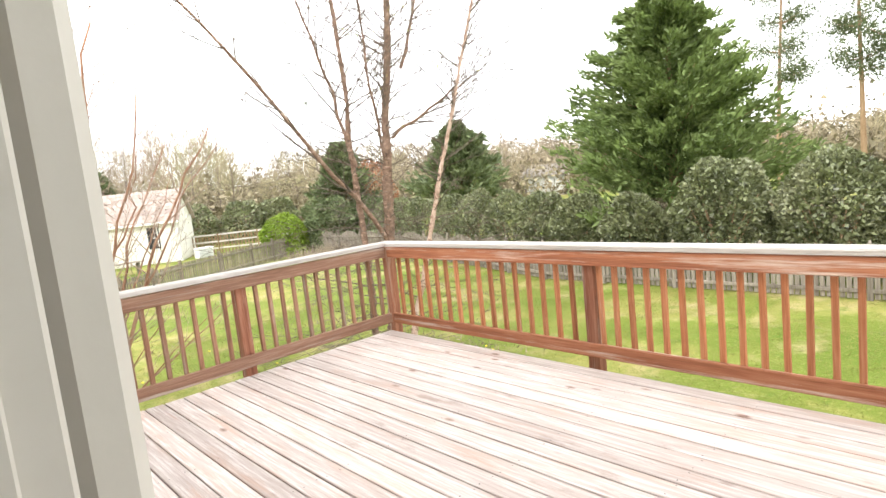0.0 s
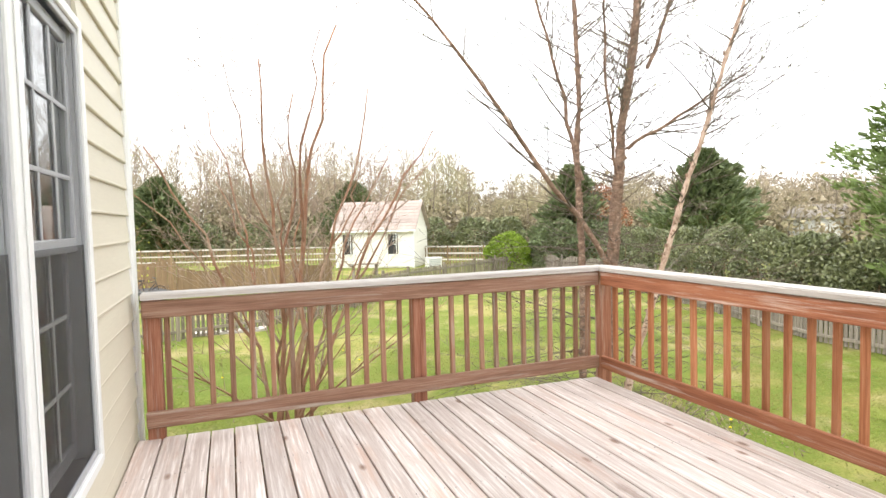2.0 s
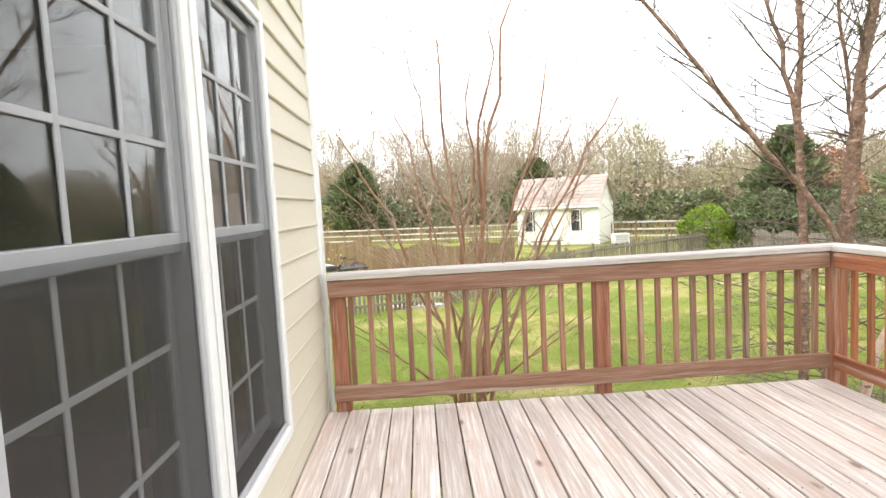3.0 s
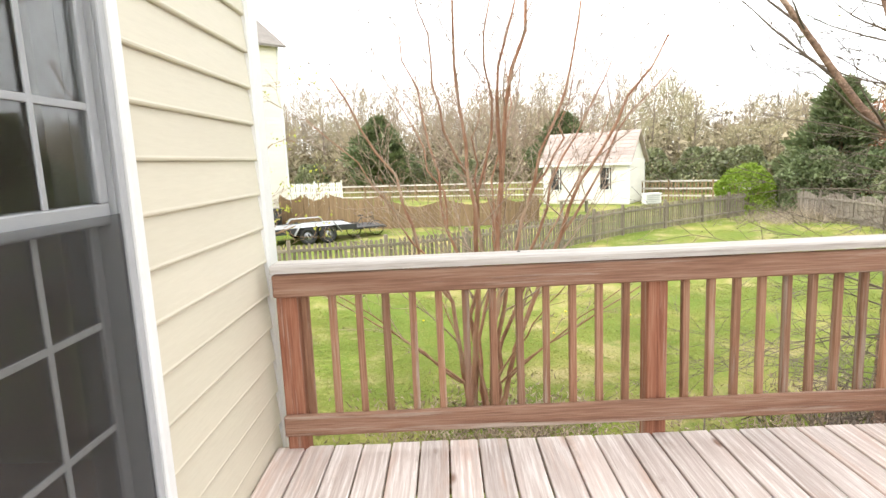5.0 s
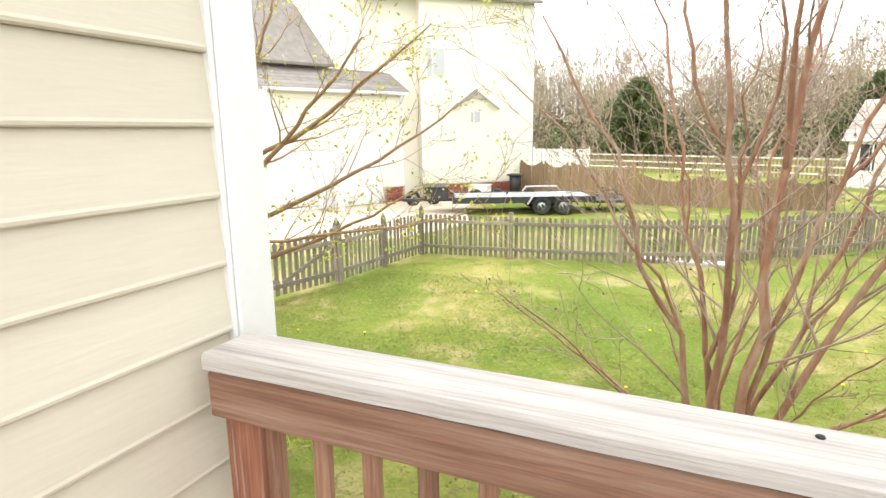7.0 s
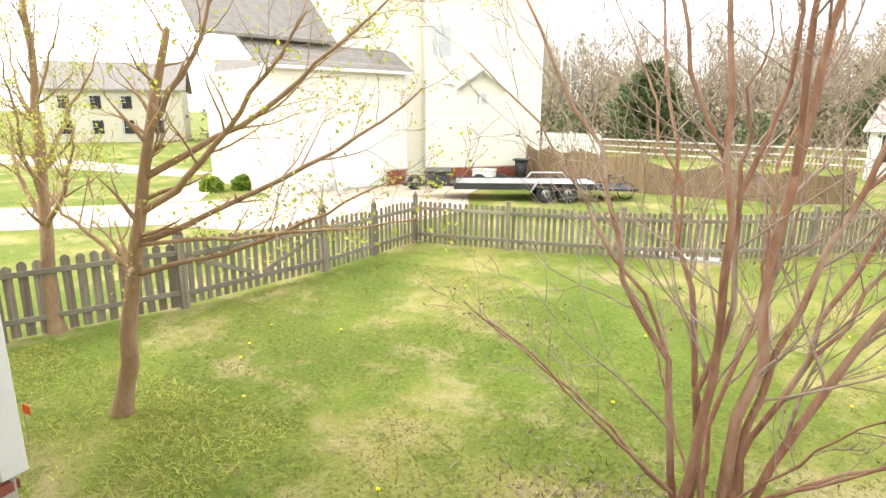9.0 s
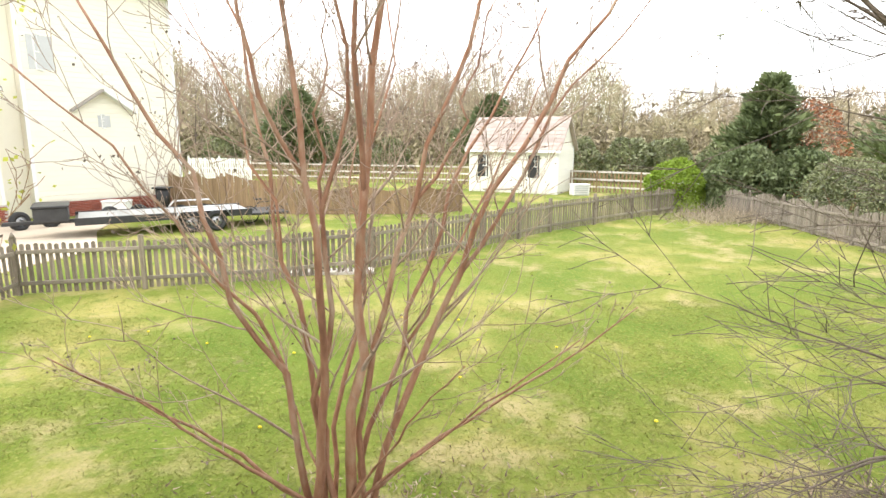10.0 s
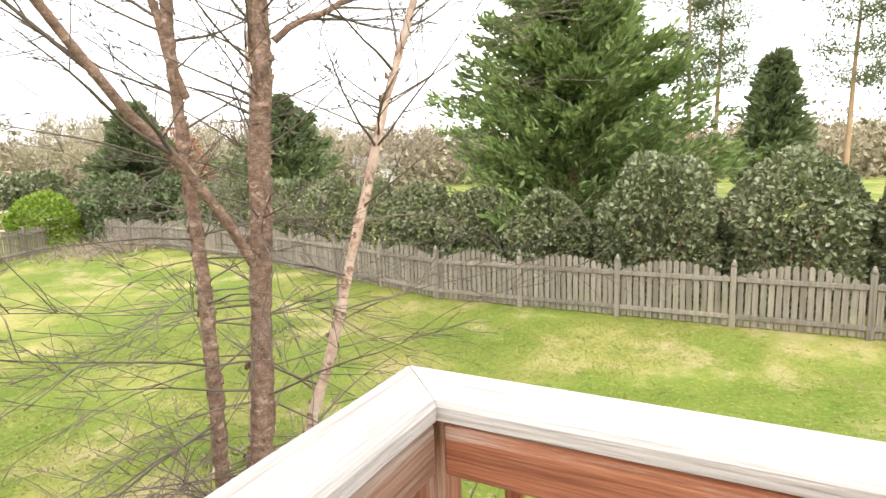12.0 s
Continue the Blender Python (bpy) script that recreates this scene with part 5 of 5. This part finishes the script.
Mb.prism("pent_roof", [(1.6, -0.35, 4.4), (2.9, -0.35, 5.3), (2.9, -0.03, 5.3), (1.6, -0.03, 4.4)], M_ROOFGREY, house, 0.1)
Mb.prism("pent_roof", [(2.9, -0.35, 5.3), (4.2, -0.35, 4.4), (4.2, -0.03, 4.4), (2.9, -0.03, 5.3)], M_WHITE, house, 0.1)
Mb.prism("main_roof", [(-3.3, -0.4, 9.6), (6.5, -0.4, 9.6), (6.5, 3.2, 12.0), (-3.3, 3.2, 12.0)], M_ROOFGREY, house)

# houses further off
for i, (o, al, w, h) in enumerate([((-44, 46), (0.8, 0.6), 12, 5.5), ((-62, 40), (0.7, 0.7), 13, 5.5), ((-34, 58), (0.9, 0.35), 12, 5.8)]):
    far = thing("far_house", (*o, GZ), "distant pale two-storey house with a grey roof", "house", group="houses along the street")
    S = Site(o, al)
    S.box("wall", (0, 0, 0), (w, 8, h), M_SIDING, far, 0.03)
    S.prism("roof", [(-0.5, -0.5, h), (w + 0.5, -0.5, h), (w + 0.5, 4, h + 3), (-0.5, 4, h + 3)], M_ROOFGREY, far, 0.2)
    S.prism("roof", [(-0.5, 8.5, h), (w + 0.5, 8.5, h), (w + 0.5, 4, h + 3), (-0.5, 4, h + 3)], M_ROOFGREY, far, 0.2)
    for k in range(4):
        small_window(S, far, 1.2 + k * 2.9, 2.3 + k * 2.9, 0, 0.9, 2.3)
        small_window(S, far, 1.2 + k * 2.9, 2.3 + k * 2.9, 0, 3.5, 4.8)
white_house = thing("far_house", (58, 43, GZ), "small white building far beyond the hedge", "house")
S = Site((57, 45), (0.4, -0.9))
S.box("wall", (0, 0, 0), (5, 6, 2.6), M_WHITE, white_house, 0.03)
S.prism("roof", [(-0.4, -0.4, 2.6), (5.4, -0.4, 2.6), (5.4, 3, 3.9), (-0.4, 3, 3.9)], M_ROOFGREY, white_house, 0.15)
for i, (cx, cy) in enumerate([(-17.5, 22.5), (-18.2, 21.4), (-30, 34), (-34, 36), (-26, 33)]):
    shrub("foundation_shrub", (cx, cy), 0.45, 0.45, 0.6, M_LIME if i < 2 else M_HOLLY, "low rounded shrub by the street lawn", 120 + i, 1500, 0.09, "street shrubs")

# ---- fences of the neighbours ----
fence("brown scalloped board fence beside the trailer", [(-8.2, 33.0), (-5.0, 30.6), (-1.8, 29.4)], panel=2.4, n=17, low=1.75, high=1.45, post_h=1.6, width=0.135, mat=M_BROWNFENCE, rail_mat=M_BROWNFENCE, inside=1, rails=(0.4, 1.1), dog=0.1)
fence("brown low board fence along the far garden", [(-1.8, 29.4), (3.6, 29.0), (5.5, 30.0)], panel=2.6, n=18, low=1.35, high=1.05, post_h=1.25, width=0.14, mat=M_BROWNFENCE, rail_mat=M_BROWNFENCE, inside=1, rails=(0.3, 0.8), dog=0.1)
fence("tall white vinyl picket fence beside the house", [(-11.2, 46.0), (-7.0, 45.6)], panel=2.1, n=15, low=1.9, high=1.9, post_h=2.05, width=0.09, mat=M_WHITE, rail_mat=M_WHITE, rails=(0.3, 1.2, 1.75))
fence("far weathered fence with bright top rails", [(-14, 54.5), (-8.2, 52.0), (7.5, 45.3), (15.3, 38.6), (21.5, 33.5)], panel=2.6, n=11, low=1.2, high=1.2, post_h=1.35, width=0.11, mat=M_BROWNFENCE, rail_mat=M_CAP_X, inside=-1, rails=(0.35, 0.8, 1.28), rail_h=0.11)

# ---- shed ----
shed = thing("garden_shed", (9.6, 38.7, GZ), "small cream clapboard shed with a brown shingle roof", "shed")
T = Site((7.6, 40.4), (4.73, -3.1))
T.b = -T.b if T.b.y < 0 else T.b
SW, SD, SH, SR = 5.65, 3.6, 2.8, 4.55
T.box("wall", (0, 0, 0), (SW, SD, SH), M_SHED, shed, 0.02)
z = 0.1
while z < SH - 0.1:
    T.box("siding_course", (0.1, -0.035, z), (SW - 0.1, -0.004, z + 0.19), M_SHED, shed, 0.008)
    T.box("siding_course", (SW + 0.004, 0.1, z), (SW + 0.035, SD - 0.1, z + 0.19), M_SHED, shed, 0.008)
    z += 0.2
for lo, hi in (((-0.03, -0.05, 0), (0.1, -0.001, SH)), ((SW - 0.1, -0.05, 0), (SW + 0.05, -0.001, SH)), ((SW + 0.001, 0.0, 0), (SW + 0.05, 0.1, SH)), ((SW + 0.001, SD - 0.1, 0), (SW + 0.05, SD, SH))):
    T.box("corner_board", lo, hi, M_WHITE, shed)
gv = [tuple(T.at(SW - 0.02, 0, SH)), tuple(T.at(SW - 0.02, SD, SH)), tuple(T.at(SW - 0.02, SD / 2, SR)), tuple(T.at(0.02, 0, SH)), tuple(T.at(0.02, SD, SH)), tuple(T.at(0.02, SD / 2, SR))]
link("gable", raw("gable", gv, [(0, 1, 2), (3, 5, 4), (0, 3, 4, 1), (1, 4, 5, 2), (0, 2, 5, 3)], M_SHED), (0, 0, 0), shed)
for a, b, sg in ((-0.3, SD / 2, 1), (SD + 0.3, SD / 2, 1)):
    T.prism("roof", [(-0.25, a, SH - 0.18), (SW + 0.25, a, SH - 0.18), (SW + 0.25, b, SR + 0.08), (-0.25, b, SR + 0.08)], M_SHINGLE, shed, 0.1)
for k in range(9):
    t = k / 9
    y0, z0 = -0.3 + (SD / 2 + 0.3) * t, SH - 0.16 + (SR - SH + 0.26) * t
    T.prism("shingle_course", [(-0.25, y0, z0 + 0.012), (SW + 0.25, y0, z0 + 0.012), (SW + 0.25, y0 + 0.21, z0 + 0.205), (-0.25, y0 + 0.21, z0 + 0.205)], M_SHINGLE, shed, 0.012)
T.box("fascia", (-0.25, -0.33, SH - 0.34), (SW + 0.25, -0.30, SH - 0.19), M_WHITE, shed)
small_window(T, shed, 0.55, 1.25, 0, 0.95, 2.3)
small_window(T, shed, 3.85, 4.55, 0, 0.95, 2.3)

ac = thing("utility_box", (13.6, 36.9, GZ), "white metal utility box beside the shed", "utility box")
span("body", (13.1, 36.6, GZ), (14.1, 37.3, GZ + 0.62), M_WHITE, ac, 0.03)
for k in range(5):
    span("louvre", (13.2, 36.57, GZ + 0.06 + k * 0.11), (14.0, 36.598, GZ + 0.11 + k * 0.11), M_STEEL, ac, 0.006)
span("lid", (13.06, 36.56, GZ + 0.621), (14.14, 37.34, GZ + 0.67), M_WHITE, ac, 0.02)


# ---- trailer and the things round it ----
def wheel_mesh(r, w, mat, hole=0.55):
    key = ("tyre", r, w, mat.name, hole)
    if key not in MESHES:
        v, f = [], []
        n = 28
        prof = [(hole * r, -w / 2), (0.9 * r, -w / 2), (r, -w * 0.3), (r, w * 0.3), (0.9 * r, w / 2), (hole * r, w / 2)]
        for i in range(n):
            a = 2 * math.pi * i / n
            for rr, y in prof:
                v.append((rr * math.cos(a), y, rr * math.sin(a)))
        m = len(prof)
        for i in range(n):
            for k in range(m):
                f.append((i * m + k, i * m + (k + 1) % m, ((i + 1) % n) * m + (k + 1) % m, ((i + 1) % n) * m + k))
        me = raw("tyre", v, f, mat, True)
        bm = bmesh.new(); bm.from_mesh(me); bmesh.ops.recalc_face_normals(bm, faces=bm.faces); bm.to_mesh(me); bm.free()
        MESHES[key] = me
    return MESHES[key]


def wheel(parent, at, ang, r=0.36, w=0.22, rim_mat=None):
    t = link("tyre", wheel_mesh(r, w, M_DARK), at, parent, turn=(0, 0, ang))
    rim = link("rim", cylinder(r * 0.56, w * 0.7, rim_mat or M_STEEL, 20), at, parent, turn=(math.pi / 2, 0, ang), label="bright steel rim")
    for k in range(5):
        a = k * 1.2566
        d = Vector((math.cos(a) * math.cos(ang), math.cos(a) * math.sin(ang), math.sin(a))) * r * 0.3
        link("hub_hole", cylinder(r * 0.10, w * 0.74, M_DARK, 8), Vector(at) + d, rim, turn=(math.pi / 2, 0, ang))
    return t


trailer = thing("car_trailer", (-5.5, 24.9, GZ), "black flatbed trailer with a steel deck and twin axles", "trailer")
R = Site((-9.0, 23.25), (0.905, 0.425))
R.box("bed", (1.2, 0.1, 0.60), (6.6, 2.1, 0.66), M_STEEL, trailer, 0.01, label="bare steel deck")
for k in range(14):
    R.box("deck_plank", (1.2 + k * 0.385, 0.12, 0.661), (1.56 + k * 0.385, 2.08, 0.675), M_STEEL, trailer, 0.004)
for d in (0.02, 2.1):
    R.box("side_rail", (1.1, d, 0.46), (6.7, d + 0.08, 0.70), M_BLACKSTEEL, trailer, 0.01)
R.box("cross_beam", (1.1, 0.1, 0.48), (1.2, 2.1, 0.60), M_BLACKSTEEL, trailer)
R.box("cross_beam", (6.6, 0.1, 0.48), (6.7, 2.1, 0.60), M_BLACKSTEEL, trailer)
R.box("tongue", (-0.9, 0.95, 0.46), (1.1, 1.15, 0.58), M_BLACKSTEEL, trailer)
R.box("ramp", (6.75, 0.15, 0.42), (8.1, 2.0, 0.50), M_BLACKSTEEL, trailer)
for s in (4.55, 5.38):
    for d in (-0.18, 2.40):
        wheel(trailer, R.at(s, d, 0.36), R.a)
for d in (-0.20, 2.38):
    fv = []
    for i in range(13):
        t = i / 12
        sx = 4.0 + 1.95 * t
        zz = 0.44 + 0.46 * min(1, math.sin(math.pi * t) * 2.2)
        fv += [tuple(R.at(sx, d - 0.16, zz)), tuple(R.at(sx, d + 0.18, zz)), tuple(R.at(sx, d + 0.18, zz - 0.03)), tuple(R.at(sx, d - 0.16, zz - 0.03))]
    ff = [(i * 4 + k, i * 4 + (k + 1) % 4, i * 4 + 4 + (k + 1) % 4, i * 4 + 4 + k) for i in range(12) for k in range(4)]
    link("fender", raw("fender", fv, ff, M_STEEL), (0, 0, 0), trailer)
box = thing("tool_box", tuple(R.at(0.4, 0.6, 0.585)), "black lidded tool box on the trailer's tongue", "tool box")
R.box("body", (0.0, 0.25, 0.585), (0.95, 1.75, 1.05), M_BLACKSTEEL, box, 0.02)
R.box("lid", (-0.04, 0.2, 1.051), (0.99, 1.8, 1.12), M_BLACKSTEEL, box, 0.02)
for s, d, ang in ((2.2, 3.6, 0.2), (3.2, 3.8, -0.3), (-0.6, 3.2, 0.6), (0.3, 3.6, 0.1)):
    tp = R.at(s, d, 0.34)
    ty = thing("spare_wheel", tuple(R.at(s, d, 0)), "worn black spare wheel leaning by the brick wall", "wheel", group="spare wheels")
    wheel(ty, tp, R.a + ang, 0.34, 0.22)
bin_ = thing("rubbish_bin", (-8.0, 31.6, GZ), "black wheeled rubbish bin with a lid", "bin")
link("body", cylinder(0.30, 1.0, M_BLACKSTEEL, 4, 0.38), (-8.0, 31.6, GZ + 0.5), bin_, turn=(0, 0, 0.9))
span("lid", (-8.36, 31.25, GZ + 1.0), (-7.64, 31.95, GZ + 1.08), M_BLACKSTEEL, bin_, 0.03)
cart = thing("cooler_box", (-9.3, 29.6, GZ), "small white box standing by the house wall", "box")
span("body", (-9.75, 29.5, GZ), (-8.75, 30.1, GZ + 0.6), M_WHITE, cart, 0.03)
span("lid", (-9.78, 29.47, GZ + 0.6), (-8.72, 30.13, GZ + 0.67), M_WHITE, cart, 0.02)


def bicycle(at, ang):
    b = thing("bicycle", (*at, GZ), "dark bicycle leaning against the brown fence", "bicycle")
    u = Vector((math.cos(ang), math.sin(ang), 0))
    o = Vector((*at, GZ))
    for s in (-0.52, 0.52):
        t = link("tyre", wheel_mesh(0.34, 0.04, M_DARK, 0.93), o + u * s + Vector((0, 0, 0.34)), b, turn=(0, 0, ang))
        link("hub", cylinder(0.03, 0.08, M_STEEL, 10), o + u * s + Vector((0, 0, 0.34)), b, turn=(math.pi / 2, 0, ang))
        for k in range(8):
            link("spoke", block(0.60, 0.006, 0.006, M_STEEL, 0), o + u * s + Vector((0, 0, 0.34)), t, turn=(0, k * math.pi / 8, ang))
    lim = Limbs()
    P = lambda s, z: o + u * s + Vector((0, 0, z))
    for a, c in ((P(-0.52, 0.34), P(-0.15, 0.85)), (P(-0.52, 0.34), P(-0.05, 0.32)), (P(-0.05, 0.32), P(-0.17, 0.90)), (P(-0.05, 0.32), P(0.38, 0.80)), (P(-0.15, 0.82), P(0.36, 0.85)), (P(0.52, 0.34), P(0.35, 1.0))):
        lim.tube([a, c], [0.018, 0.018], 6)
    link("frame", lim.mesh("frame", M_BLACKSTEEL), (0, 0, 0), b)
    link("saddle", block(0.26, 0.14, 0.06, M_DARK, 0.02), P(-0.18, 0.93), b, turn=(0, 0, ang))
    link("handlebar", block(0.04, 0.56, 0.03, M_BLACKSTEEL, 0.01), P(0.34, 1.02), b, turn=(0, 0, ang))


bicycle((-2.75, 27.2), 0.35)

# ---- small things ----
splash = thing("wooden_pallet", (0.55, 18.3, GZ), "small pale slatted pallet lying by the fence", "pallet")
for k in range(7):
    span("slat", (-0.45 + k * 0.30, 18.0, GZ + 0.06), (-0.24 + k * 0.30, 18.42, GZ + 0.085), M_CAP_X, splash, 0.004)
span("runner", (-0.47, 18.02, GZ), (1.58, 18.08, GZ + 0.059), M_CAP_X, splash)
span("runner", (-0.47, 18.34, GZ), (1.58, 18.40, GZ + 0.059), M_CAP_X, splash)
M_FLAG = material("orange_flag", [(0.80, 0.09, 0.02), (0.88, 0.14, 0.03)], scale=5, fine=30, rough=0.6)
flag = thing("marker_flag", (-4.9, 7.0, GZ), "small orange marker flag stuck in the grass", "flag")
link("wire", cylinder(0.004, 0.45, M_STEEL, 6), (-4.9, 7.0, GZ + 0.22), flag)
span("cloth", (-4.9, 6.995, GZ + 0.33), (-4.78, 7.003, GZ + 0.43), M_FLAG, flag, 0.002)
knot = thing("bolt_cap", (1.266, 4.430, CAP1), "small black cap over a bolt on the rail", "bolt")
link("dome", cylinder(0.008, 0.004, M_DARK, 10, 0.006), (1.266, 4.430, CAP1 + 0.002), knot)
tower = thing("radio_tower", (121.0, 200, GZ), "distant thin lattice mast with antennas", "mast")
link("mast", cylinder(0.55, 41, M_STEEL, 6, 0.35), (121.0, 200, GZ + 20.5), tower)
for k in range(6):
    a = k * 1.047
    link("antenna", block(0.3, 0.3, 2.6, M_STEEL, 0.02), (121.0 + 1.3 * math.cos(a), 200 + 1.3 * math.sin(a), 38.2), tower)
link("platform", cylinder(1.4, 0.3, M_STEEL, 12), (121.0, 200, 37.0), tower)
bench = thing("picnic_table", (8.2, 33.6, GZ), "low dark wooden table on the far lawn", "table")
span("tabletop", (7.2, 33.3, GZ + 0.66), (9.0, 34.0, GZ + 0.71), M_FENCE_R, bench)
for lx in (7.35, 8.75):
    span("leg", (lx, 33.4, GZ), (lx + 0.09, 33.9, GZ + 0.66), M_FENCE_R, bench)

# bricks under the wing, nearest the deck
bricks(wing, WX - 0.005, HY1 + 0.05, WX - 0.005, WY, GZ, FOUND - 0.01, (0, 0))
bricks(wing, WX - 1.2, WY - 0.005, WX, WY - 0.005, GZ, FOUND - 0.01, (0, 0))
